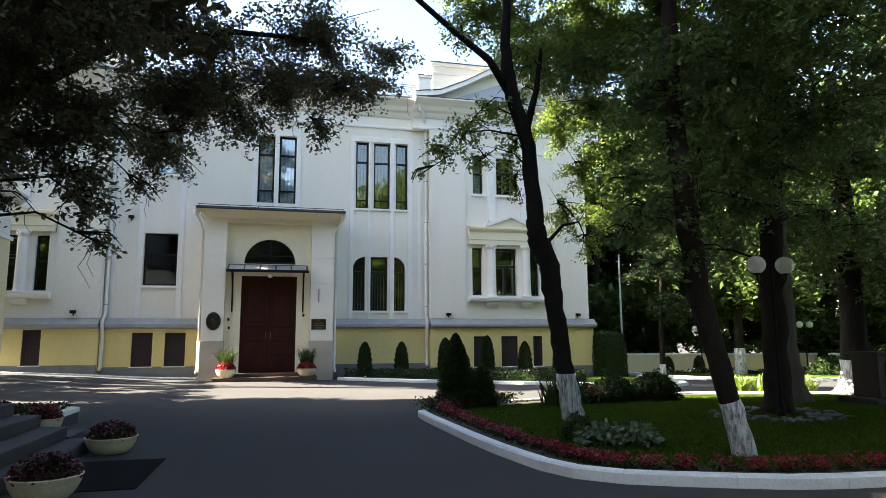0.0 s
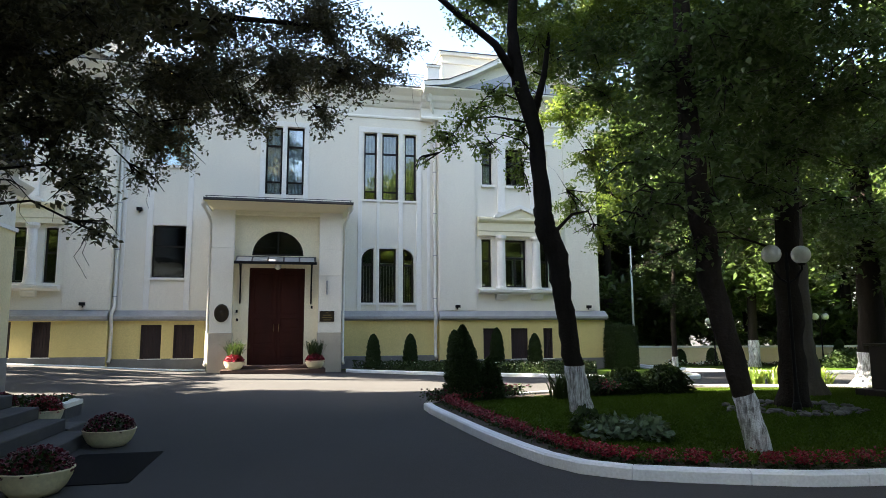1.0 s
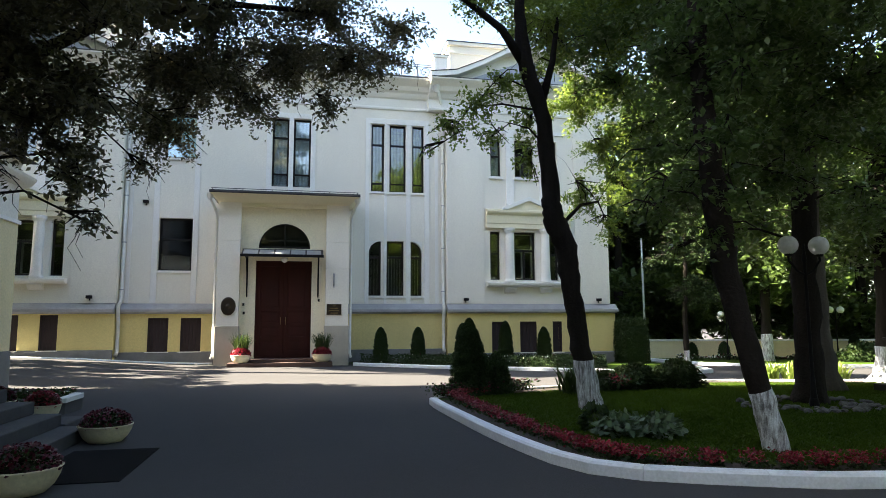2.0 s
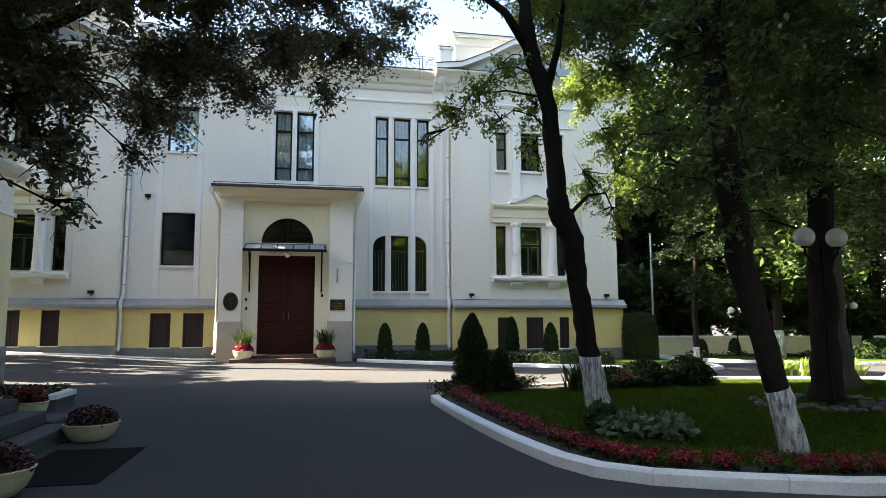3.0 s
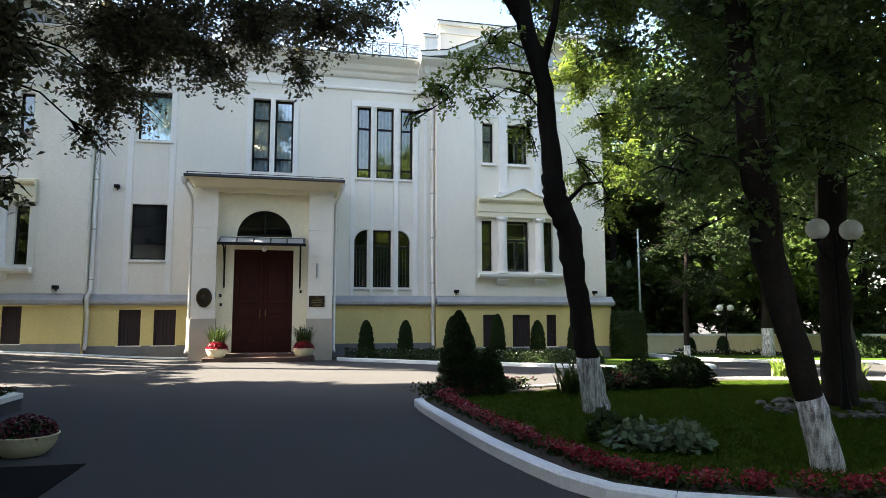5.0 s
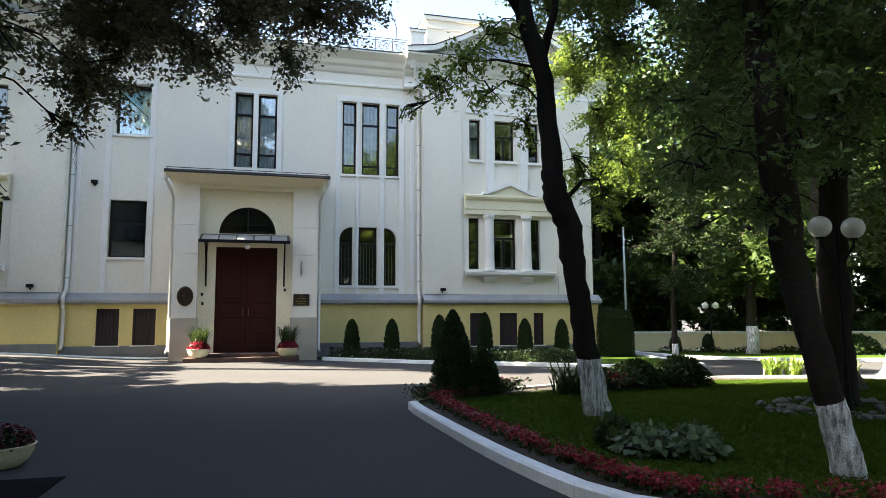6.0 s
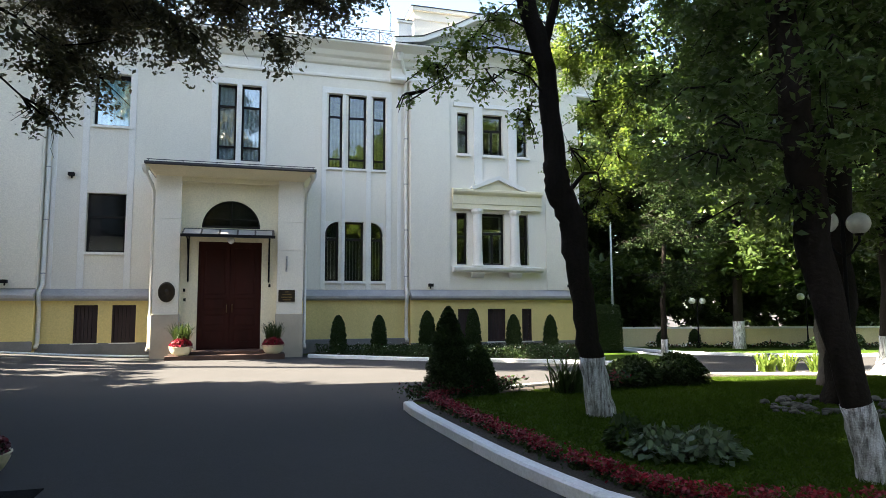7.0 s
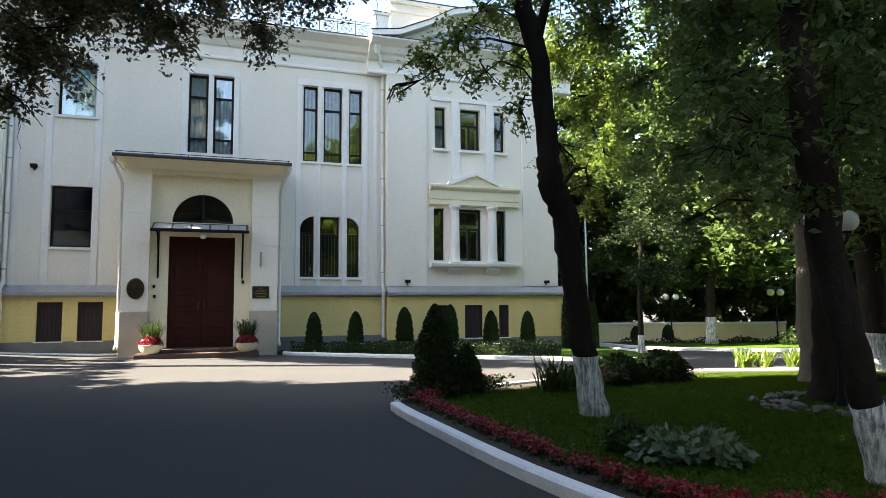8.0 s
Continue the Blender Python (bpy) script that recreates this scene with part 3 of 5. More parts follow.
window(CENTRE["winL"], 0.0, GLASS, 0.60, curtain=None)
window(CENTRE["winU"], 0.0, GLASS_SKY, 0.94, curtain=BLIND)
window(CENTRE["w2a"], 0.0, GLASS_SKY, 0.72, 0.19, curtain=CURTAIN_PALE)
window(CENTRE["w2b"], 0.0, GLASS_SKY, 0.72, 0.19, curtain=CURTAIN_PALE)
for k in ("w3a", "w3b", "w3c"):
    window(CENTRE[k], 0.0, GLASS, 0.70, 0.13, curtain=CURTAIN)
window(CENTRE["w4a"], 0.0, GLASS, 0.70, curtain=None, arch="left")
window(CENTRE["w4b"], 0.0, GLASS, 0.70, curtain=None)
window(CENTRE["w4c"], 0.0, GLASS, 0.70, curtain=None, arch="right")
# iron bars behind the lower group
for k in ("w4a", "w4b", "w4c"):
    x0, x1, z0, z1 = CENTRE[k]
    g = Build()
    m = max(3, int((x1 - x0) / 0.11))
    for i in range(1, m):
        x = x0 + (x1 - x0) * i / m
        g.tube([(x, 0.30, z0 + 0.02), (x, 0.30, z1 - 0.55)], 0.012, 6)
    g.tube([(x0, 0.30, z1 - 0.56), (x1, 0.30, z1 - 0.56)], 0.012, 6)
    part("window_bars", g, INNER, house, "pale iron bars behind the glass")
for bay in (BAY, LEFT_BAY):
    for k in ("la", "ua"):
        window(bay[k], WING, GLASS, 0.55, curtain=CURTAIN_PALE if k == "ua" else None, mullion=False)
    for k in ("lc", "uc"):
        window(bay[k], WING, GLASS, 0.55, curtain=None)
    for k in ("lb", "ub"):
        window(bay[k], WING, GLASS, 0.62, curtain=None, mullion=True)


def flat(name, x0, z0, x1, z1, y, proud, mat=TRIM, bevel=0.008, label=""):
    return part(name, Build().box(x0, y - proud, z0, x1, y + 0.003, z1), mat, house, label, bevel)


# raised strips and surrounds on the centre
for x0, x1 in ((-4.74, -4.54), (-3.37, -3.17)):
    flat("strip", x0, 2.12, x1, 9.5, 0, 0.035)
flat("window_head", -4.54, 9.27, -3.37, 9.5, 0, 0.035)
flat("window_sill", -4.56, 3.22, -3.35, 3.30, 0, 0.07)
flat("window_sill", -4.50, 7.41, -3.25, 7.49, 0, 0.07)
for x0, x1 in ((-0.82, -0.63), (0.0, 0.17), (0.82, 1.0)):
    flat("strip", x0, 5.9, x1, 9.26, 0, 0.045)
flat("window_head", -0.82, 9.26, 1.0, 9.46, 0, 0.045)
for x0, x1 in ((2.93, 3.09), (3.67, 3.78), (4.54, 4.72), (5.27, 5.47)):
    flat("strip", x0, 2.12, x1, 9.24, 0, 0.045)
flat("window_head", 2.93, 9.24, 5.47, 9.46, 0, 0.045)
for x0, x1 in ((3.09, 3.67), (3.78, 4.54), (4.72, 5.27)):
    flat("window_sill", x0, 6.42, x1, 6.50, 0, 0.06)
    flat("window_sill", x0, 2.34, x1, 2.42, 0, 0.06)
for x0, x1 in ((5.70, 5.84), (-5.58, -5.44)):
    flat("strip", x0, 2.12, x1, 9.7, 0, 0.02)


def cornice(x0, x1, y, name="cornice"):
    prof = [(y + 0.003, 9.84), (y - 0.05, 9.84), (y - 0.07, 9.90), (y - 0.05, 9.95), (y - 0.003, 9.97), (y - 0.003, 10.30), (y - 0.10, 10.34), (y - 0.16, 10.42),
            (y - 0.20, 10.50), (y - 0.32, 10.57), (y - 0.42, 10.72), (y - 0.58, 10.82), (y - 0.74, 10.92), (y - 0.74, 10.98), (y + 0.3, 11.06), (y + 0.3, 9.84)]
    part("cornice_flashing", Build().prism([(y - 0.76, 10.975), (y - 0.76, 11.0), (y + 0.3, 11.085), (y + 0.3, 11.062)], x0 - 0.004, x1 + 0.004, "x"), DARK_METAL, house, "dark metal flashing on the cornice")
    return part(name, Build().prism(prof, x0, x1, "x"), TRIM, house, "moulded white roof cornice", bevel=0.01)


cornice(XL + 0.02, XR - 0.02, 0.0)
for s, (x0, x1) in ((1, (XR, XRR + 0.75)), (-1, (XLL - 0.75, XL))):
    cornice(x0 - (0.70 if s > 0 else 0), x1 + (0.70 if s < 0 else 0), WING)
    cx = 9.52 if s > 0 else MIRROR - 9.52
    a, b = (x0 - 0.72, x1 - 0.0) if s > 0 else (x0, x1 + 0.72)
    # swept gable over the wing
    half = 3.4
    up = [(cx - half - 0.75, 11.02), (cx - half + 0.3, 11.16), (cx - half + 1.4, 11.66), (cx - 1.0, 12.22), (cx, 12.45), (cx + 1.0, 12.22), (cx + half - 1.4, 11.66), (cx + half - 0.3, 11.16), (cx + half + 0.75, 11.02)]
    part("gable", Build().prism(up + [(cx + half + 0.75, 10.9), (cx - half - 0.75, 10.9)], WING - 0.25, WING + 0.3), STUCCO, house, "swept white gable")
    rake = [(p, z + 0.16) for p, z in up]
    part("gable_cornice", Build().prism(rake + [(p, z - 0.05) for p, z in reversed(up)], WING - 0.72, WING + 0.2), TRIM, house, "moulded gable edge", bevel=0.02)
    part("gable_flashing", Build().prism([(p, z + 0.024) for p, z in rake] + [(p, z + 0.001) for p, z in reversed(rake)], WING - 0.75, WING + 0.2), DARK_METAL, house, "dark metal flashing on the gable")
    part("gable_panel", Build().prism([(cx - 2.45, 11.14), (cx + 2.45, 11.14), (cx, 12.1)], WING - 0.33, WING - 0.24), FLASH, house, "sunk gable panel")
    attic = Build().box(cx - 3.15, WING + 0.5, 10.4, cx + 3.15, 3.0, 12.85).box(cx - 3.25, WING + 0.4, 12.85, cx + 3.25, 3.1, 13.0).box(cx - 3.2, WING + 0.45, 12.50, cx + 3.2, WING + 0.52, 12.58)
    part("attic_cap", Build().box(cx - 3.27, WING + 0.38, 13.0, cx + 3.27, 3.12, 13.03), DARK_METAL, house)
    part("attic_block", attic, STUCCO, house, "white attic block behind the gable", bevel=0.015)
    # pilasters
    for p0, p1 in ((6.12, 7.62), (11.48, 12.93)):
        q0, q1 = (p0, p1) if s > 0 else (MIRROR - p1, MIRROR - p0)
        flat("pilaster", q0, 2.12, q1, 9.84, WING, 0.05, STUCCO)

    def mx(a, b):
        return (a, b) if s > 0 else (MIRROR - b, MIRROR - a)

    # bay: columns, sill, entablature, small pediment
    y = WING
    for c in (8.66, 10.16):
        c = c if s > 0 else MIRROR - c
        col = Build().lathe([(0.23, 0.0), (0.23, 0.07), (0.20, 0.10), (0.19, 0.16), (0.18, 0.5), (0.165, 1.9), (0.17, 1.95), (0.21, 2.02), (0.23, 2.06), (0.23, 2.16)], (c, y - 0.10, 2.97), 20)
        part("column", col, TRIM, house, "white round column", smooth=False)
    for p0, p1 in ((8.58, 8.90), (9.98, 10.28)):
        q0, q1 = mx(p0, p1)
        flat("pilaster", q0, 6.1, q1, 9.1, y, 0.07, TRIM)
    q0, q1 = mx(7.70, 11.26)
    part("bay_sill", Build().prism([(y + 0.003, 2.78), (y - 0.16, 2.78), (y - 0.30, 2.84), (y - 0.32, 2.92), (y - 0.32, 2.95), (y + 0.003, 2.99)], q0, q1, "x"), TRIM, house, bevel=0.01)
    for c in (8.66, 10.16):
        c = c if s > 0 else MIRROR - c
        part("bracket", Build().prism([(y + 0.003, 2.56), (y - 0.10, 2.58), (y - 0.22, 2.72), (y - 0.22, 2.78), (y + 0.003, 2.78)], c - 0.24, c + 0.24, "x"), TRIM, house, bevel=0.01)
    part("entablature", Build().prism([(y + 0.003, 5.12), (y - 0.14, 5.12), (y - 0.14, 5.30), (y - 0.17, 5.32), (y - 0.17, 5.64), (y - 0.26, 5.70), (y - 0.30, 5.76), (y - 0.30, 5.84), (y + 0.003, 5.92)], q0, q1, "x"), PALE_CREAM, house, bevel=0.01)
    c = 9.47 if s > 0 else MIRROR - 9.47
    part("bay_pediment", Build().prism([(c - 1.12, 5.86), (c - 0.92, 5.86), (c, 6.24), (c + 0.92, 5.86), (c + 1.12, 5.86), (c + 1.05, 5.98), (c, 6.40), (c - 1.05, 5.98)], y - 0.30, y + 0.002), TRIM, house, "small white pediment", bevel=0.01)
    part("pediment_field", Build().prism([(c - 0.92, 5.86), (c + 0.92, 5.86), (c, 6.24)], y - 0.20, y + 0.001), PALE_CREAM, house)
    for k in ("ua", "ub", "uc"):
        q0, q1 = mx(BAY[k][0] - 0.06, BAY[k][1] + 0.06)
        flat("window_sill", q0, 7.13, q1, 7.22, y, 0.10)
    q0, q1 = mx(7.78, 11.2)
    flat("panel_head", q0, 9.05, q1, 9.2, y, 0.06)

# small wall lamps and vents
for x, z, y in ((-5.0, 5.8, 0.0), (6.85, 2.28, WING - 0.05), (12.4, 2.28, WING - 0.05), (-6.6, 2.32, WING - 0.05)):
    part("floodlight", Build().box(x - 0.09, y - 0.16, z - 0.05, x + 0.09, y - 0.02, z + 0.06).box(x - 0.02, y - 0.04, z - 0.12, x + 0.02, y + 0.01, z + 0.0), BLACK_IRON, house, "small black floodlight", bevel=0.01)


def drainpipe(x, top, y, yp):
    p = Build().tube([(x - 0.35, y - 0.62, top + 0.75), (x - 0.28, y - 0.60, top + 0.55), (x - 0.02, y - 0.16, top + 0.05), (x, y - 0.10, top - 0.15), (x, y - 0.10, 2.25),
                      (x - 0.02, yp - 0.22, 2.0), (x - 0.02, yp - 0.22, 1.7), (x - 0.02, yp - 0.12, 1.5), (x - 0.02, yp - 0.12, 0.42), (x - 0.02, yp - 0.26, 0.3)], 0.065, 10)
    pipe = part("drainpipe", p, PIPE, house, "white painted drainpipe", smooth=True)
    part("hopper", Build().lathe([(0.07, -0.2), (0.16, 0.0), (0.18, 0.16), (0.18, 0.2)], (x - 0.35, y - 0.62, top + 0.72), 12), PIPE, pipe)
    for z in (2.6, 4.3, 6.0, 7.7, 9.3):
        part("clamp", Build().lathe([(0.075, -0.02), (0.08, 0.0), (0.075, 0.02)], (x, y - 0.10, z), 10), FLASH, pipe)


drainpipe(XR - 0.10, 9.95, 0.0, -0.14)
drainpipe(XL + 0.10, 9.95, 0.0, -0.14)

# roof balustrade
POSTS = [(-5.45, -4.95), (-1.75, -1.13), (1.74, 2.37), (5.62, 6.16)]
for x0, x1 in POSTS:
    b = Build().box(x0, -0.45, 11.0, x1, 0.1, 12.0).box(x0 - 0.05, -0.5, 12.0, x1 + 0.05, 0.15, 12.1).box(x0 - 0.03, -0.48, 11.02, x1 + 0.03, 0.13, 11.16)
    part("post_cap", Build().box(x0 - 0.06, -0.51, 12.1, x1 + 0.06, 0.16, 12.125), DARK_METAL, house)
    part("parapet_post", b, TRIM, house, "white parapet post", bevel=0.015)


def railing(x0, x1):
    z0, z1, y = 11.14, 11.74, -0.2
    b = Build()
    for z in (z0, z0 + 0.10, z1 - 0.09, z1):
        b.tube([(x0, y, z), (x1, y, z)], 0.014, 6)
    n = max(1, round((x1 - x0) / 0.62))
    w = (x1 - x0) / n
    for i in range(n + 1):
        b.tube([(x0 + i * w, y, z0), (x0 + i * w, y, z1)], 0.014, 6)
    zc, r = (z0 + z1) / 2, 0.17
    for i in range(n):
        c = x0 + (i + 0.5) * w
        circle = [(c + r * math.cos(a), y, zc + r * math.sin(a)) for a in [2 * math.pi * k / 16 for k in range(17)]]
        b.tube(circle, 0.012, 5)
        for k in range(4):
            a0 = math.pi / 4 + k * math.pi / 2
            petal = [(c + r * 0.9 * u * math.cos(a0 + 0.55 * math.sin(math.pi * u)), y, zc + r * 0.9 * u * math.sin(a0 + 0.55 * math.sin(math.pi * u))) for u in (0.05, 0.35, 0.7, 1.0)]
            b.tube(petal, 0.012, 5)
        for sx in (-1, 1):
            for sz in (-1, 1):
                sc = [(c + sx * (0.19 + 0.075 * (1 - math.cos(a))), y, zc + sz * (0.02 + 0.10 * math.sin(a) + 0.02 * a)) for a in [k * 0.6 for k in range(8)]]
                b.tube(sc, 0.010, 5)
    part("railing", b, IRON_GREY, house, "pale grey wrought-iron roof railing with scrolls")


for (a, b), (c, d) in zip(POSTS, POSTS[1:]):
    railing(b, c)

# ---- entrance porch ----
PX0, PX1, PF = -2.26, 2.24, -1.50
for x0, x1 in ((PX0, -1.52), (1.43, PX1)):
    part("porch_pier", Build().box(x0, PF, 1.30, x1, -0.002, 3.33).box(x0, PF, 3.345, x1, -0.002, 4.26).box(x0, PF, 4.275, x1, -0.002, 5.62)
         .box(x0 + 0.02, PF + 0.02, 3.3, x1 - 0.02, -0.05, 4.3), STUCCO, house, "white rendered porch pier")
    part("pier_base", Build().box(x0 - 0.03, PF - 0.03, -0.3, x1 + 0.03, -0.2, 1.30), PORCH_GREY, house, "beige rendered pier base", bevel=0.02)
NICHE = PF + 0.22
part("porch_wall", Build().wall(-1.52, 1.43, -0.2, 5.48, NICHE, NICHE + 0.3, [(-0.99, 0.94, 0.18, 3.60), (-0.92, 0.87, 4.04, 4.96)]), PALE_CREAM, house, "white rendered wall of the entrance niche")
part("porch_lintel", Build().box(-1.52, PF, 5.48, 1.43, NICHE + 0.3, 5.62), PALE_CREAM, house, bevel=0.01)
C0, R0 = -0.025, 0.90
arcp = [(C0 + R0 * math.cos(a), 4.04 + R0 * math.sin(a)) for a in [math.pi * k / 24 for k in range(25)]]
part("arch_corner", Build().prism([(0.875, 4.04), (0.875, 4.965), (C0, 4.965)] + [p for p in reversed(arcp[:13])], NICHE + 0.002, NICHE + 0.29), PALE_CREAM, house)
part("arch_corner", Build().prism([(C0, 4.965), (-0.925, 4.965), (-0.925, 4.04)] + [p for p in reversed(arcp[12:])], NICHE + 0.002, NICHE + 0.29), PALE_CREAM, house)
fan = Build().tube([(x, NICHE + 0.12, z) for x, z in arcp], 0.045, 6).tube([(C0 - R0, NICHE + 0.12, 4.08), (C0 + R0, NICHE + 0.12, 4.08)], 0.04, 6)
fan.tube([(C0, NICHE + 0.12, 4.06), (C0, NICHE + 0.12, 4.92)], 0.028, 6).tube([(C0 - 0.82, NICHE + 0.12, 4.34), (C0 + 0.82, NICHE + 0.12, 4.34)], 0.016, 6)
fl = part("fanlight", fan, WIN_FRAME, house, "half-round fanlight over the door")
p = part("pane", Build().prism(arcp, NICHE + 0.14, NICHE + 0.15), GLASS, fl, "dark fanlight glass")
# dark sheet standing for the shade behind the fanlight
part("fanlight_back", Build().box(-1.4, NICHE + 0.9, 3.7, 1.3, NICHE + 1.0, 5.4), ROOM_SHADE, house)

door = part("door", Build().wall(-0.99, 0.94, 0.18, 3.60, NICHE + 0.06, NICHE + 0.12, [(-0.93, -0.03, 0.24, 3.54), (-0.02, 0.88, 0.24, 3.54)]), DOOR_WOOD, house, "tall dark red panelled double door")
for x0, x1, nm in ((-0.93, -0.03, -1), (-0.02, 0.88, 1)):
    leaf = part("door_leaf", Build().wall(x0, x1, 0.24, 3.54, NICHE + 0.08, NICHE + 0.13, [(x0 + 0.12, x1 - 0.12, za, zb) for za, zb in ((0.42, 0.80), (0.92, 1.30), (1.42, 1.80), (1.92, 3.40))]), DOOR_WOOD, door, bevel=0.006)
    for za, zb in ((0.42, 0.80), (0.92, 1.30), (1.42, 1.80), (1.92, 3.40)):
        part("door_panel", Build().box(x0 + 0.12, NICHE + 0.10, za, x1 - 0.12, NICHE + 0.125, zb).box(x0 + 0.17, NICHE + 0.092, za + 0.05, x1 - 0.17, NICHE + 0.11, zb - 0.05), DOOR_WOOD, leaf, bevel=0.006)
    hx = x1 - 0.08 if nm < 0 else x0 + 0.08
    part("door_handle", Build().tube([(hx, NICHE + 0.08, 1.35), (hx, NICHE + 0.02, 1.37), (hx, NICHE + 0.02, 1.58), (hx, NICHE + 0.08, 1.60)], 0.012, 6), BRASS, leaf, "brass pull handle")

# porch roof: flared cornice, sheet-metal edge, low guard rail, gutters
RX0, RX1, RY = -2.52, 2.58, -2.18
flare = Build()
for (x0, x1, y0, z0), (u0, u1, v0, w0) in zip([(PX0, PX1, PF, 5.62), (PX0 - 0.04, PX1 + 0.04, PF - 0.05, 5.66), (PX0 - 0.14, PX1 + 0.16, PF - 0.35, 5.74)],
                                               [(PX0 - 0.04, PX1 + 0.04, PF - 0.05, 5.66), (PX0 - 0.14, PX1 + 0.16, PF - 0.35, 5.74), (RX0 + 0.02, RX1 - 0.02, RY + 0.03, 5.83)]):
    n = len(flare.v)
    flare.v += [(x0, y0, z0), (x1, y0, z0), (x1, -0.002, z0), (x0, -0.002, z0), (u0, v0, w0), (u1, v0, w0), (u1, -0.002, w0), (u0, -0.002, w0)]
    flare.f += [(n, n + 1, n + 5, n + 4), (n + 1, n + 2, n + 6, n + 5), (n + 3, n, n + 4, n + 7), (n, n + 3, n + 2, n + 1), (n + 4, n + 5, n + 6, n + 7)]
part("porch_cornice", flare, PALE_CREAM, house, "cream flared porch cornice")
part("porch_roof", Build().prism([(RY - 0.02, 5.832), (RY - 0.05, 5.85), (RY - 0.04, 5.92), (-0.002, 6.04), (-0.002, 5.832)], RX0, RX1, "x"), DARK_METAL, house, "dark sheet-metal porch roof")
rail = Build().tube([(RX0 + 0.05, RY + 0.06, 5.99), (RX1 - 0.05, RY + 0.06, 5.99)], 0.012, 6)
for i in range(6):
    x = RX0 + 0.1 + i * (RX1 - RX0 - 0.2) / 5
    rail.tube([(x, RY + 0.06, 5.88), (x, RY + 0.06, 6.0)], 0.012, 6)
part("roof_guard", rail, DARK_METAL, house, "thin roof guard rail")
for x, sx in ((PX0, -1), (PX1, 1)):
    g = Build().tube([(x + sx * 0.26, RY + 0.25, 5.80), (x + sx * 0.24, RY + 0.28, 5.62), (x + sx * 0.10, PF - 0.12, 5.30), (x + sx * 0.08, PF + 0.12, 5.15),
                      (x + sx * 0.08, PF + 0.14, 0.35), (x + sx * 0.10, PF - 0.05, 0.2)], 0.05, 8)
    gp = part("gutter_pipe", g, PIPE, house, "white porch downpipe", smooth=True)
    part("hopper", Build().lathe([(0.05, -0.12), (0.11, 0.0), (0.12, 0.12)], (x + sx * 0.26, RY + 0.25, 5.72), 10), PIPE, gp)

# glass door canopy on iron brackets
can = part("door_canopy", Build().prism([(-2.06, 3.70), (-2.06, 3.74), (NICHE, 4.02), (NICHE, 3.98)], -1.44, 1.32, "x"), DARK_METAL, house, "dark metal and glass door canopy")
for i in range(5):
    a = -1.38 + i * 0.535
    part("canopy_pane", Build().prism([(-2.0, 3.762), (-2.0, 3.775), (NICHE - 0.30, 3.955), (NICHE - 0.30, 3.942)], a, a + 0.48, "x"), FLASH, can, "pale reflecting canopy panel")
part("canopy_edge", Build().box(-1.46, -2.09, 3.66, 1.34, -2.05, 3.75), BLACK_IRON, can)
for x in (-1.28, 1.17):
    part("canopy_bracket", Build().tube([(x, NICHE - 0.02, 2.35), (x, NICHE - 0.05, 2.5), (x, NICHE - 0.10, 3.1), (x, -1.75, 3.62), (x, -2.05, 3.70)], 0.028, 6)
         .tube([(x, NICHE - 0.02, 2.3), (x, NICHE - 0.02, 3.95)], 0.022, 6), BLACK_IRON, can, "black iron bracket")
part("door_lamp", Build().lathe([(0.03, 0.08), (0.10, 0.06), (0.12, 0.0), (0.08, -0.08), (0.02, -0.11)], (0.0, -1.75, 3.60), 14), GLOBE, can, "white globe lamp under the canopy", smooth=True)
medal = Build().lathe([(0.0, 0.0), (0.30, 0.0), (0.30, 0.03), (0.26, 0.05), (0.10, 0.04), (0.0, 0.07)], (0, 0, 0), 24)
md = part("medallion", medal, BRONZE, house, "dark oval bronze coat of arms")
md.matrix_basis = pose(-1.86, PF - 0.002, 1.98, 90, 0, 0) @ Matrix.Diagonal((0.82, 1.05, 1, 1))
pq = part("plaque", Build().box(1.48, PF - 0.03, 1.68, 2.0, PF - 0.002, 2.06), BRONZE, house, "dark bronze nameplate with unreadable lines", bevel=0.006)
for i, w in enumerate((0.10, 0.30, 0.36, 0.26)):
    z = 2.0 - i * 0.085
    part("nameplate_line", Build().box(1.74 - w / 2, PF - 0.034, z - 0.02, 1.74 + w / 2, PF - 0.029, z + 0.012), BRASS, pq)
part("flag_holder", Build().tube([(1.72, PF - 0.002, 2.72), (1.72, PF - 0.09, 2.78), (1.72, PF - 0.13, 3.05)], 0.025, 8).box(1.69, PF - 0.03, 2.65, 1.75, PF - 0.002, 3.15), FLASH, house, "small metal flag holder")
for x, z in ((-1.38, 2.05), (-1.36, 1.75), (1.2, 2.2)):
    part("bell_plate", Build().box(x - 0.035, NICHE - 0.025, z - 0.05, x + 0.035, NICHE - 0.002, z + 0.05), BLACK_IRON, house, "small dark bell plate")
part("doorstep", Build().box(-1.75, -2.42, -0.2, 1.68, NICHE + 0.2, 0.08).box(-1.5, -2.05, 0.08, 1.42, NICHE + 0.2, 0.18), STEP_RED, house, "low dark red doorstep", bevel=0.015)

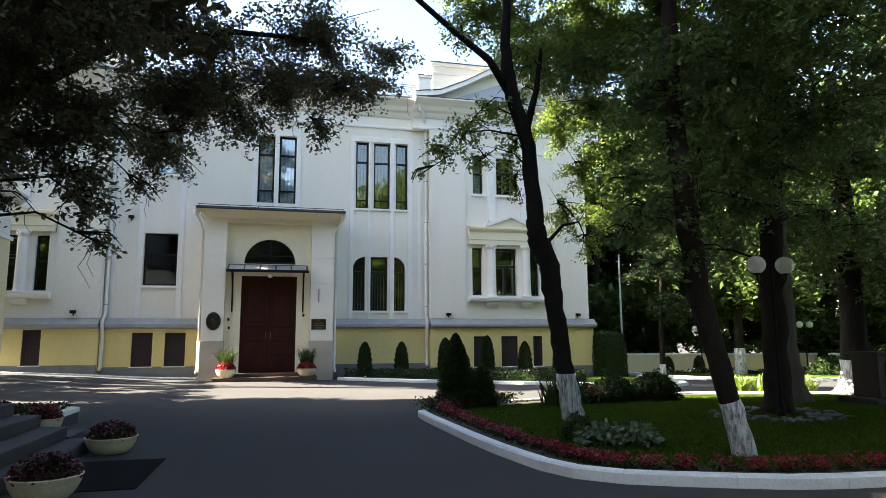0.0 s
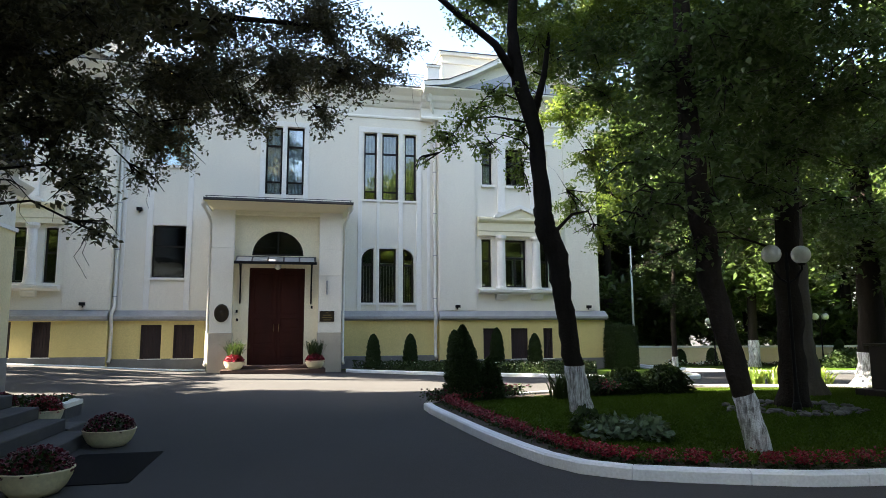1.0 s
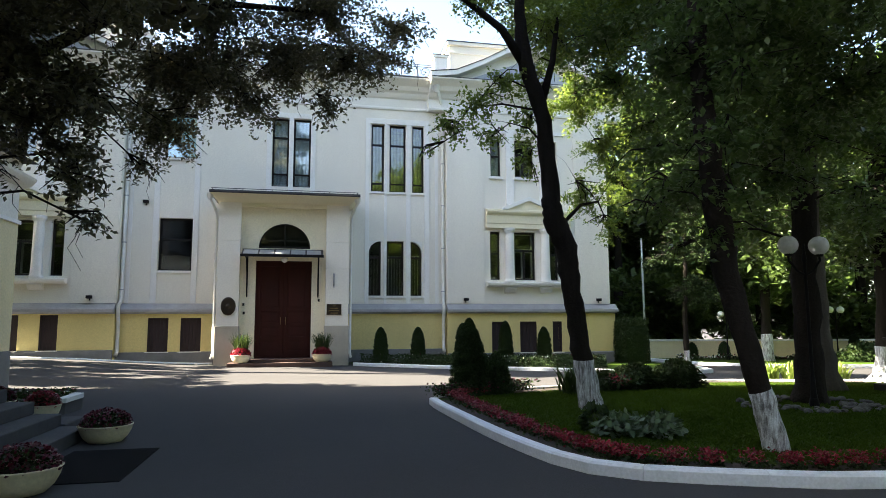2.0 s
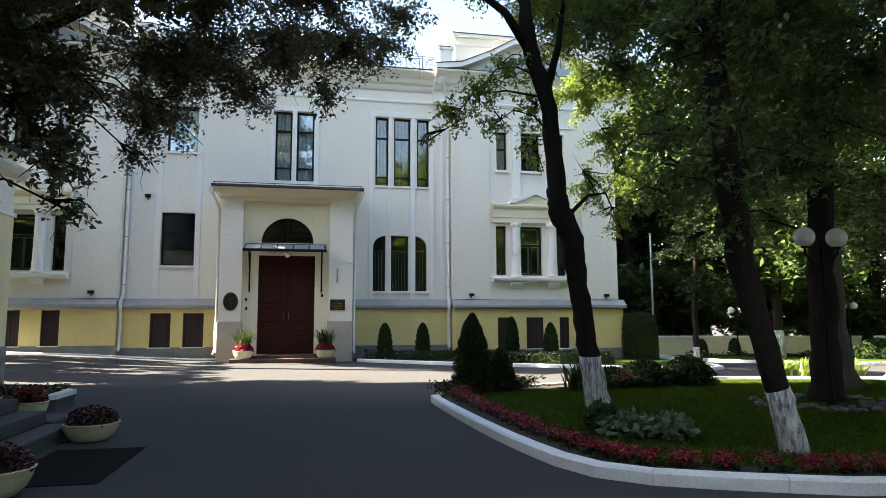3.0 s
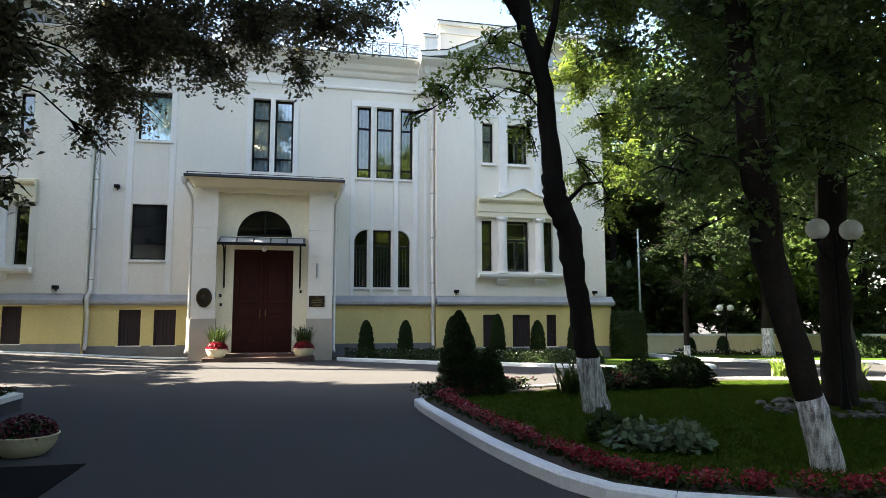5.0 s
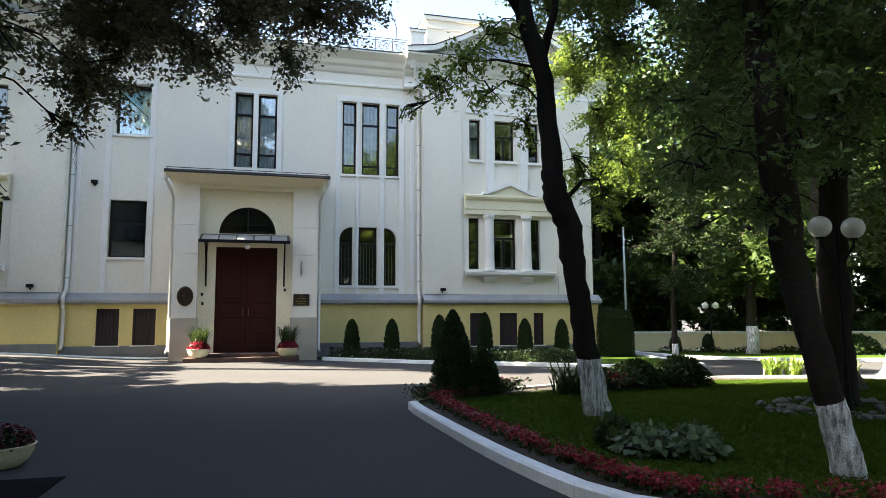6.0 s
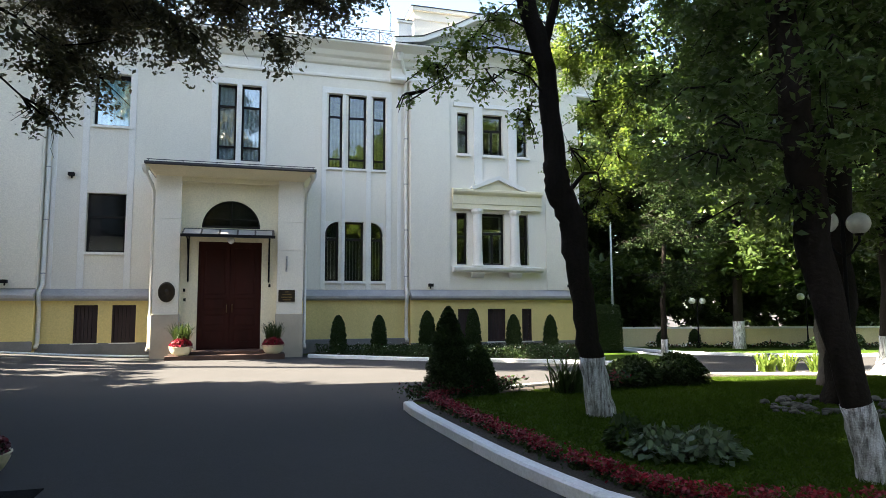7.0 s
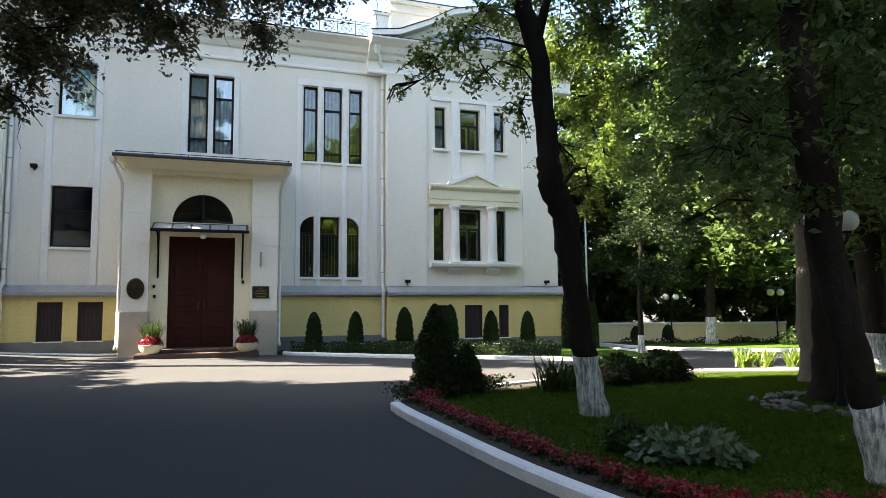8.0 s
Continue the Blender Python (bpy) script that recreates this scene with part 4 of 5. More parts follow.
# ---- the neighbouring house with its steps ----
annex = thing("side_house", "cream rendered side house with cornice and granite steps", "house")
AX, AY = -5.32, -9.45
part("wall", Build().box(AX - 9, -26.0, 0.82, AX, AY, 3.55), CREAM, annex, "pale cream rendered wall")
part("wall", Build().box(AX - 9, -26.0, 3.55, AX - 0.02, AY, 4.9), STUCCO, annex)
part("plinth", Build().box(AX - 9, -26.05, -0.3, AX + 0.03, AY + 0.02, 0.82), BASE_GREY, annex, "dark grey stone plinth", bevel=0.02)
part("string_course", Build().box(AX - 9, -26.05, 3.52, AX + 0.04, AY + 0.04, 3.60), TRIM, annex)
part("cornice", Build().prism([(AX, 4.32), (AX + 0.14, 4.40), (AX + 0.22, 4.50), (AX + 0.24, 4.56), (AX, 4.64)], -26, AY + 0.2, "y"), STUCCO, annex, bevel=0.01)
part("roof", Build().prism([(AX - 0.9, 4.9), (AX + 0.26, 4.9), (AX - 0.9, 5.15)], -26.2, AY + 0.2, "y"), DARK_METAL, annex)
# unseen set-back storey and hip, added to shade the drive; grey dims window reflections
part("upper_wall", Build().box(AX - 9, -26.0, 4.9, AX - 0.9, AY, 8.4), BASE_GREY, annex)
hip = Build()
hip.v = [(AX - 9.2, -26.2, 8.4), (AX - 0.7, -26.2, 8.4), (AX - 0.7, AY + 0.2, 8.4), (AX - 9.2, AY + 0.2, 8.4), (AX - 4.2, AY - 3.6, 12.6), (AX - 4.2, -22.5, 12.6)]
hip.f = [(0, 3, 2, 1), (2, 3, 4), (0, 1, 5), (1, 2, 4, 5), (3, 0, 5, 4)]
part("upper_roof", hip, DARK_METAL, annex, "unseen dark hipped roof added to shade the drive")

stairs = thing("entrance_steps", "granite entrance steps with white flanking wall", "steps")
ST_Y0, ST_Y1 = -18.5, -16.1
for i in range(6):
    x = -1.72 - i * 0.30
    part("step", Build().box(-5.28, ST_Y0, -0.05 if i == 0 else 0.15 * i, x, ST_Y1, 0.15 * (i + 1)), STEP, stairs, bevel=0.015)
for i in range(4):
    x = -2.15 - i * 0.6
    part("flank", Build().box(x - 0.6 if i < 3 else -5.28, -15.55, -0.05, x, -14.8, 0.10 + 0.09 * i), STEP, stairs, bevel=0.02)
planter = thing("raised_flower_bed", "white-rimmed raised flower bed beside the steps", "planter", at=(-3.9, -13.4, 0))
RIM = [(1.15, -0.35), (1.15, 0.45), (0.6, 0.95), (-1.3, 0.95), (-1.3, -1.2), (0.6, -1.2)]
b = Build()
n = len(RIM)
part("bed_wall", Build().prism([(x * 0.985, y * 0.985) for x, y in RIM], -0.05, 0.165, "z"), STEP, planter, "grey granite wall of the bed")
b.v += [(x, y, z) for z in (0.17, 0.24) for x, y in RIM] + [(x * 0.88 - 0.02, y * 0.88, z) for z in (0.24, 0.15) for x, y in RIM]
for k in range(n):
    m = (k + 1) % n
    b.f += [(k, m, n + m, n + k), (n + k, n + m, 2 * n + m, 2 * n + k), (2 * n + k, 2 * n + m, 3 * n + m, 3 * n + k)]
part("rim", b, TRIM, planter, "white painted rim")
part("soil", Build().prism([(x * 0.89, y * 0.89) for x, y in RIM], 0.166, 0.185, "z"), SOIL, planter)


# ---- plants ----
def blob_points(rng, n, centre, radii, shell=0.55):
    """Points through an ellipsoid, denser towards its skin."""
    p = rng.normal(size=(n, 3))
    p /= np.linalg.norm(p, axis=1)[:, None] + 1e-9
    p *= (shell + (1 - shell) * rng.random(n) ** 0.6)[:, None]
    return p * np.array(radii) + np.array(centre)


def spray_points(rng, n, centre, radii, twigs):
    """Leaf places along drooping twigs that leave a cluster's heart, so that gaps stay open between them."""
    ends = blob_points(rng, twigs, (0, 0, 0), radii, 0.5)
    pick = rng.integers(0, twigs, n)
    u = rng.random(n) ** 0.7
    p = ends[pick] * u[:, None]
    p[:, 2] -= 0.12 * radii[2] * u * u
    p += rng.normal(size=(n, 3)) * 0.055 * (0.4 + u)[:, None] * max(radii)
    return p + np.array(centre)


def tree(label, spine, radii, clusters, leaf, leaf_size, per_m3, bark=BARK, lime=0.0, seed=1, spread=0.4, forks=(), flare=1.35, name="tree", twigs=26, hang=0):
    """A trunk along spine, limbs to leaf clusters (x, y, z, rx, ry, rz), and the leaves."""
    rng = np.random.default_rng(seed)
    rnd = random.Random(seed)
    base = Vector(spine[0])
    t = thing(name, label, "tree", at=base)
    pts = [Vector(p) - base for p in spine]
    fine_p, fine_r = [], []
    for i in range(len(pts) - 1):
        for s in range(6):
            u = s / 6
            q = pts[i].lerp(pts[i + 1], u)
            q += Vector((rnd.uniform(-1, 1), rnd.uniform(-1, 1), 0)) * radii[i] * 0.10
            r = radii[i] * (1 - u) + radii[i + 1] * u
            r *= 1 + (flare - 1) * max(0.0, 1 - q.z / 0.45) ** 2 if q.z < 0.45 else 1 + rnd.uniform(-0.05, 0.07)
            fine_p.append(q)
            fine_r.append(r)
    fine_p.append(pts[-1])
    fine_r.append(radii[-1])
    fine_p[0] = fine_p[0] - Vector((0, 0, 0.15))
    wood = Build().tube(fine_p, fine_r, 14, 0.16, seed)
    joints = list(zip(fine_p, fine_r))
    for fk in forks:
        f = [Vector(p) - base for p in fk[0]]
        wood.tube(f, fk[1], 9, 0.14, seed + 3)
        joints += [(f[i].lerp(f[i + 1], u), fk[1][i]) for i in range(len(f) - 1) for u in (0, 0.5)]
    leaves = []
    for c in clusters:
        heart = Vector(c[:3]) - base
        rad = c[3:6]
        cand = [(q, r) for q, r in joints if q.z < heart.z + 0.4 and q.z > 1.2] or joints
        a, ra = min(cand, key=lambda jr: (jr[0] - heart).length)
        sag = Vector((rnd.uniform(-0.2, 0.2), rnd.uniform(-0.2, 0.2), 0.25 + 0.1 * (heart - a).length))
        limb = [a, a.lerp(heart, 0.35) + sag * 0.6, a.lerp(heart, 0.7) + sag * 0.7, heart]
        r0 = min(ra * 0.4, 0.010 + 0.008 * (heart - a).length)
        wood.tube(limb, [r0, r0 * 0.7, r0 * 0.45, 0.012], 6, 0.1, seed)
        joints += [(limb[1], r0 * 0.7), (limb[2], r0 * 0.5)]
        for _ in range(7):
            e = heart + Vector((rnd.uniform(-1, 1) * rad[0], rnd.uniform(-1, 1) * rad[1], rnd.uniform(-0.9, 0.6) * rad[2])) * 0.85
            m = heart.lerp(e, 0.5) + Vector((0, 0, 0.12))
            wood.tube([limb[2].lerp(heart, 0.6), m, e], [0.012, 0.009, 0.004], 4)
        for _ in range(hang):       # bare hanging twigs
            q = heart + Vector((rnd.uniform(-1, 1) * rad[0], rnd.uniform(-1, 1) * rad[1], rnd.uniform(-0.3, 0.2) * rad[2]))
            path = [q]
            for _k in range(rnd.randint(3, 6)):
                q = q + Vector((rnd.uniform(-0.09, 0.09), rnd.uniform(-0.09, 0.09), -rnd.uniform(0.06, 0.15)))
                path.append(q)
            wood.tube(path, [0.0055 - 0.0035 * k / len(path) for k in range(len(path))], 4)
        n = int(per_m3 * rad[0] * rad[1] * rad[2] * 4.2 * (0.8 + 0.4 * rnd.random())) + 30
        leaves.append(spray_points(rng, n, heart, rad, twigs))
    trunk = part("trunk", wood, bark, t, smooth=True)
    if lime:
        cut = [i for i, q in enumerate(fine_p) if q.z <= lime] + [0]
        k = max(cut) + 1
        lp = [q.copy() for q in fine_p[:k + 1]]
        part("limewash", Build().tube(lp, [r * 1.035 + 0.004 for r in fine_r[:k + 1]], 14, 0.16, seed), LIME, t, "flaking white limewash on the trunk foot", smooth=True)
    if leaves:
        part("crown", leaf_mesh("crown", np.concatenate(leaves), 1.1, leaf_size, leaf, seed, spread=spread), None, t)
    return t


def ring_clusters(rnd, centre, r, z0, z1, n, size):
    out = []
    for i in range(n):
        a, k = rnd.uniform(0, 6.283), math.sqrt(rnd.random())
        z = rnd.uniform(z0, z1)
        w = math.sin(math.pi * min(max((z - z0) / (z1 - z0), 0.08), 0.96)) ** 0.5
        s = size * rnd.uniform(0.7, 1.3)
        out.append((centre[0] + r * w * k * math.cos(a), centre[1] + r * w * k * math.sin(a), z, s, s, s * 0.62))
    return out


R = random.Random(7)
# the elm beside the steps, its low boughs reaching over the drive
elm_low = [(-2.9, -17.2, 3.6, 0.9, 0.9, 0.5), (-2.3, -16.8, 3.7, 0.8, 0.8, 0.55), (-1.75, -17.0, 2.95, 0.45, 0.5, 0.5), (-1.5, -17.1, 2.45, 0.28, 0.3, 0.2), (-1.7, -16.9, 4.0, 0.8, 0.9, 0.6),
           (-1.0, -16.8, 3.75, 0.6, 0.7, 0.5), (-0.6, -17.0, 4.35, 0.8, 0.9, 0.5), (0.0, -16.8, 4.1, 0.5, 0.6, 0.4), (0.4, -16.9, 4.6, 0.7, 0.8, 0.4), (0.95, -16.9, 4.1, 0.35, 0.4, 0.3),
           (1.2, -16.8, 4.7, 0.6, 0.7, 0.4), (1.65, -16.9, 4.75, 0.45, 0.5, 0.3), (-2.6, -17.2, 4.6, 1.0, 1.0, 0.6), (-1.6, -17.3, 5.0, 1.0, 1.0, 0.5), (-0.3, -17.0, 5.1, 1.0, 1.0, 0.5), (0.9, -17.0, 5.3, 0.9, 1.0, 0.4),
           (-3.3, -17.6, 3.3, 0.7, 0.7, 0.5), (-2.0, -18.0, 4.9, 0.9, 0.9, 0.5)]
elm_low += [(-3.4, -16.9, 4.4, 0.9, 0.9, 0.6), (-3.0, -16.4, 5.3, 1.0, 1.0, 0.6), (-2.4, -16.0, 4.4, 0.8, 0.8, 0.6), (-3.4, -15.9, 3.7, 0.7, 0.7, 0.45), (-1.2, -16.3, 4.6, 0.8, 0.8, 0.5), (-2.0, -16.4, 3.4, 0.5, 0.6, 0.4),
            (-0.5, -16.2, 4.75, 0.8, 0.8, 0.4), (0.6, -16.2, 5.0, 0.8, 0.8, 0.4), (-2.7, -16.9, 2.95, 0.35, 0.4, 0.3), (-1.15, -16.9, 3.2, 0.3, 0.3, 0.25), (1.9, -16.6, 5.3, 0.5, 0.6, 0.3)]
# the boughs that reach right stand deeper than the ones by the steps
FAR_EYE = Vector((0.6, -25.0, 1.4))
for i, cl in enumerate(elm_low):
    if cl[0] > -1.3:
        p = FAR_EYE + (Vector(cl[:3]) - FAR_EYE) * 1.4
        elm_low[i] = (*p, cl[3] * 1.4, cl[4] * 1.4, cl[5] * 1.4)
# crowns above the view, added to shade the lawn, shrubs and drive
elm_shade = ring_clusters(R, (-2.9, -16.3), 4.3, 6.2, 14.5, 84, 1.3) + ring_clusters(random.Random(15), (-4.5, -17.2), 4.6, 13.0, 21.0, 66, 1.45) + ring_clusters(random.Random(19), (-4.2, -12.9), 1.6, 8.8, 12.0, 18, 1.0)
tree("large elm with dark drooping boughs beside the steps", [(-4.05, -15.5, 0), (-3.95, -15.6, 1.8), (-3.7, -15.8, 3.4), (-3.2, -16.0, 5.0), (-2.6, -16.2, 7.2), (-2.2, -16.3, 9.2)], [0.34, 0.29, 0.27, 0.22, 0.15, 0.06],
     elm_low, LEAF_ELM, 0.078, 1250, seed=11, twigs=44, hang=2,  forks=[([(-3.6, -15.85, 3.6), (-3.0, -15.9, 4.6), (-1.9, -15.2, 5.8), (-0.4, -14.2, 6.6), (1.4, -13.6, 6.9)], [0.13, 0.10, 0.075, 0.05, 0.02]),
                                                    ([(-3.2, -16.0, 5.0), (-1.6, -15.9, 6.6), (0.4, -15.6, 7.6), (2.2, -15.4, 8.0)], [0.14, 0.11, 0.07, 0.03])])
# unseen second elm that carries the added shading crowns
tree("unseen tall elm behind the steps, added to shade the lawn", [(-4.95, -13.2, 0), (-4.9, -13.3, 4), (-4.6, -14.2, 7), (-4.0, -15.6, 11), (-4.3, -16.6, 17)], [0.24, 0.21, 0.17, 0.12, 0.05], elm_shade + ring_clusters(random.Random(23), (-3.4, -17.4), 3.4, 6.4, 12.0, 34, 1.15), LEAF_ELM, 0.22, 210, seed=12, twigs=60)

# tree with the kinked trunk
lime_cl = [(3.35, -15.4, 4.75, 0.55, 0.6, 0.4), (2.95, -15.4, 4.3, 0.45, 0.5, 0.35), (3.75, -15.4, 5.1, 0.55, 0.6, 0.35), (3.5, -15.6, 4.15, 0.35, 0.4, 0.25), (2.6, -15.4, 3.95, 0.18, 0.2, 0.14),
           (4.25, -15.2, 3.9, 0.32, 0.4, 0.42), (4.3, -15.1, 4.6, 0.4, 0.5, 0.5), (5.1, -15.1, 5.0, 0.7, 0.8, 0.6), (5.5, -15.2, 4.2, 0.6, 0.7, 0.55), (5.2, -15.1, 3.5, 0.5, 0.6, 0.45), (5.6, -15.1, 3.0, 0.42, 0.5, 0.4),
           (5.9, -14.8, 5.6, 0.8, 0.9, 0.6), (6.3, -14.7, 4.6, 0.7, 0.8, 0.6), (6.2, -14.6, 3.7, 0.6, 0.7, 0.5), (4.6, -15.3, 6.2, 0.7, 0.8, 0.5), (5.6, -15.0, 6.6, 0.9, 0.9, 0.6),
           (3.3, -15.5, 6.3, 0.35, 0.4, 0.3), (4.5, -14.9, 5.4, 0.45, 0.5, 0.4)]
for i, cl in enumerate(lime_cl):      # the limbs that reach back into the sun
    if cl[0] > 5.0:
        p = FAR_EYE + (Vector(cl[:3]) - FAR_EYE) * 1.24
        lime_cl[i] = (*p, cl[3] * 1.2, cl[4] * 1.2, cl[5] * 1.2)
tree("leaning lime tree with kinked dark trunk and whitewashed foot", [(5.08, -15.5, 0.03), (4.95, -15.5, 0.8), (4.80, -15.5, 1.8), (4.72, -15.5, 2.5), (4.54, -15.5, 2.95), (4.50, -15.5, 3.3), (4.42, -15.5, 4.5), (4.12, -15.5, 5.45), (4.05, -15.5, 6.2), (4.1, -15.5, 7.4), (4.3, -15.4, 8.8)],
     [0.165, 0.15, 0.145, 0.16, 0.17, 0.135, 0.125, 0.12, 0.085, 0.06, 0.03], lime_cl + ring_clusters(R, (5.6, -14.6), 3.0, 6.6, 10.5, 26, 1.1), LEAF_LIME, 0.066, 1350, bark=BARK, lime=0.72, seed=21, flare=1.12,
     forks=[([(4.15, -15.5, 5.35), (3.75, -15.5, 5.95), (3.2, -15.5, 6.35), (2.55, -15.5, 6.86), (1.9, -15.4, 7.6)], [0.085, 0.06, 0.05, 0.045, 0.03]), ([(4.36, -15.5, 4.7), (4.6, -15.45, 5.5), (4.75, -15.4, 6.4)], [0.07, 0.05, 0.03])])

# leaning maple close to the kerb
maple_cl = [(4.95, -19.25, 2.6, 0.42, 0.35, 0.3), (4.8, -19.3, 3.2, 0.5, 0.4, 0.35), (5.1, -19.3, 3.8, 0.6, 0.4, 0.4), (4.9, -19.2, 4.5, 0.7, 0.5, 0.4), (4.55, -18.7, 2.75, 0.55, 0.6, 0.28), (4.3, -18.8, 2.45, 0.42, 0.5, 0.22), (4.85, -18.9, 2.2, 0.35, 0.4, 0.22), (5.2, -18.6, 2.9, 0.55, 0.6, 0.3), (4.5, -18.5, 3.2, 0.6, 0.6, 0.3), (5.5, -18.5, 3.4, 0.7, 0.7, 0.4),
            (5.2, -18.9, 3.9, 0.8, 0.8, 0.45), (4.7, -18.6, 4.2, 0.6, 0.7, 0.4), (6.1, -18.3, 4.1, 0.8, 0.8, 0.5), (5.2, -18.3, 4.8, 0.9, 0.9, 0.5), (6.2, -18.2, 3.0, 0.6, 0.6, 0.4), (5.7, -18.1, 2.4, 0.35, 0.35, 0.25), (6.7, -17.9, 3.6, 0.8, 0.8, 0.5)]
tree("leaning maple with dark trunk and whitewashed foot", [(5.54, -18.9, 0.03), (5.36, -18.9, 0.66), (5.06, -18.9, 1.84), (4.97, -18.9, 2.6), (4.92, -18.85, 3.6), (5.0, -18.7, 5.2), (5.3, -18.5, 7.2)], [0.118, 0.108, 0.125, 0.125, 0.115, 0.09, 0.04],
     maple_cl + ring_clusters(R, (6.2, -18.2), 2.6, 4.2, 8.8, 30, 1.05), LEAF_MAPLE, 0.084, 980, twigs=60, bark=BARK, lime=0.54, seed=31, flare=1.12)
# the big tree in the ring of stones
tree("massive dark old tree in a ring of stones", [(8.8, -15.65, 0.0), (8.8, -15.65, 1.0), (8.82, -15.65, 2.3), (9.0, -15.65, 4.3), (9.1, -15.6, 6.5), (9.2, -15.5, 9)], [0.23, 0.20, 0.19, 0.18, 0.16, 0.1],
     ring_clusters(R, (8.8, -15.2), 4.0, 3.4, 10.0, 41, 1.17) + [(8.0, -16.3, 3.5, 0.8, 0.8, 0.5), (9.6, -16.2, 3.4, 0.8, 0.8, 0.5), (10.4, -15.6, 3.2, 0.7, 0.7, 0.45), (7.3, -15.6, 3.4, 0.7, 0.8, 0.5), (7.0, -15.0, 2.6, 0.45, 0.5, 0.35)], LEAF_MAPLE, 0.105, 300, twigs=50, seed=41, flare=1.5)
tree("old tree with grey flaking bark on the lawn", [(10.75, -13.75, 0.0), (10.7, -13.7, 1.2), (10.8, -13.6, 4), (10.9, -13.4, 8)], [0.30, 0.24, 0.2, 0.1],
     ring_clusters(R, (10.8, -13.2), 3.4, 3.4, 10.5, 31, 1.17), LEAF_WOOD, 0.17, 110, twigs=60, bark=BARK_GREY, seed=42, flare=1.5)
tree("tree with bright whitewashed foot at the lawn edge", [(13.75, -12.45, -0.05), (13.8, -12.45, 1.2), (13.9, -12.4, 4.5), (14.1, -12.2, 8)], [0.34, 0.27, 0.22, 0.1],
     ring_clusters(R, (14.2, -12.0), 3.4, 2.9, 10.0, 32, 1.17), LEAF_WOOD, 0.17, 110, twigs=60, bark=BARK, lime=0.75, seed=43, flare=1.8)
tree("thin young tree on the grass tip beside the house", [(13.6, -4.6, -0.15), (13.6, -4.6, 1.5), (13.7, -4.6, 3.2), (13.8, -4.6, 5)], [0.10, 0.085, 0.07, 0.03],
     ring_clusters(R, (13.8, -4.6), 1.5, 1.9, 5.6, 26, 0.7), LEAF_THUJA, 0.10, 330, lime=0.45, seed=44)
tree("tree with limewashed trunk by the garden wall", [(19.95, -0.6, -0.3), (19.95, -0.6, 2), (20.1, -0.6, 6), (20.3, -0.5, 10)], [0.22, 0.19, 0.17, 0.10],
     ring_clusters(R, (20.4, -0.4), 4.0, 2.6, 12.0, 50, 1.5), LEAF_WOOD, 0.28, 80, twigs=60, bark=BARK, lime=0.85, seed=45)

# unseen trees added between the mansion and the side house to shade the drive; the sun reaches it through the gap under
# and beside their crowns
rr = random.Random(91)
crown = []
# each spray lies on the sun ray of a ground point to be shaded
while len(crown) < 120:
    gx, x0 = rr.uniform(1.6, 16.5), rr.uniform(-12.4, -9.4)
    gy = rr.uniform(max(-2.2 - (gx + 0.3) * 0.98, -10.6) + 0.95, -2.7)
    if gy > -2.7 or gy < -10.5:
        continue
    h = (gx - x0) / 1.2
    crown.append((x0, gy + 0.093 * h, h, 1.15, 1.0, 0.8))
tree("unseen tall tree between the two houses, added to shade the drive", [(-11.2, -3.4, 0.1), (-11.1, -3.6, 5), (-10.9, -4.2, 9), (-10.8, -5.6, 14), (-10.8, -6.6, 21)], [0.34, 0.28, 0.22, 0.16, 0.06],
     crown, LEAF_WOOD, 0.30, 120, twigs=60, seed=92)
# low unseen tree, added to shade and dapple the left of the drive
low = []
for i in range(40):
    x0, y0 = rr.uniform(-10.5, -8.9), rr.uniform(-9.6, -6.9)
    top = 5.9 + (-6.4 - y0) * 1.25 + (-9.0 - x0) * -0.8
    low.append((x0, y0, top - rr.uniform(0.2, 2.8), 0.8, 0.75, 0.6))
for i in range(170):      # thin outer sprays that dapple the light
    gx, x0 = -8.5 + 6.8 * rr.random() ** 1.6, rr.uniform(-11.5, -9.6)
    h = (gx - x0) / 1.2
    if h > 1.2:
        low.append((x0, rr.uniform(-7.8, -1.6) + 0.093 * h, h, 0.7, 0.42, 0.34))
tree("unseen bushy tree behind the side house, added to dapple the drive", [(-9.8, -8.3, 0.2), (-9.8, -8.3, 2), (-9.7, -8.4, 4.5), (-9.7, -8.6, 7)], [0.16, 0.13, 0.1, 0.04], low, LEAF_WOOD, 0.22, 230, twigs=50, seed=93)

# woodland beyond the wall, and unseen trees added beside and behind the camera for shade and window reflections
shade_spots = [(11.5, -24.5), (15.5, -21.5), (-4.2, -30.5)]
# dense crown out of view, added to keep skylight off the foreground
tall = tree("unseen tall tree with a dense crown, added to shade the foreground", [(0, 0, -0.2), (0.1, 0, 4), (0.2, 0.1, 8), (0.1, 0, 12)], [0.3, 0.25, 0.2, 0.06],
            ring_clusters(random.Random(55), (0, 0), 5.6, 5.6, 14.5, 70, 1.7), LEAF_WOOD, 0.42, 44, seed=55, twigs=60)
tall.matrix_basis = pose(*shade_spots[0], -0.05)
for i, (x, y) in enumerate(shade_spots[1:]):
    copy_thing(tall, pose(x, y, -0.05, 0, 0, 70 * i + 40))
wood_kinds = []
for s in range(3):
    rr = random.Random(60 + s)
    wood_kinds.append(tree("broad leafy tree in the shaded garden", [(0, 0, -0.3), (0.1, 0, 3), (0.2, 0.1, 7), (0.1, 0, 11)], [0.3, 0.25, 0.18, 0.06],
                           ring_clusters(rr, (0, 0), 4.4, 0.8, 14.0, 60, 1.6), LEAF_WOOD, 0.34, 46, twigs=50, seed=60 + s))
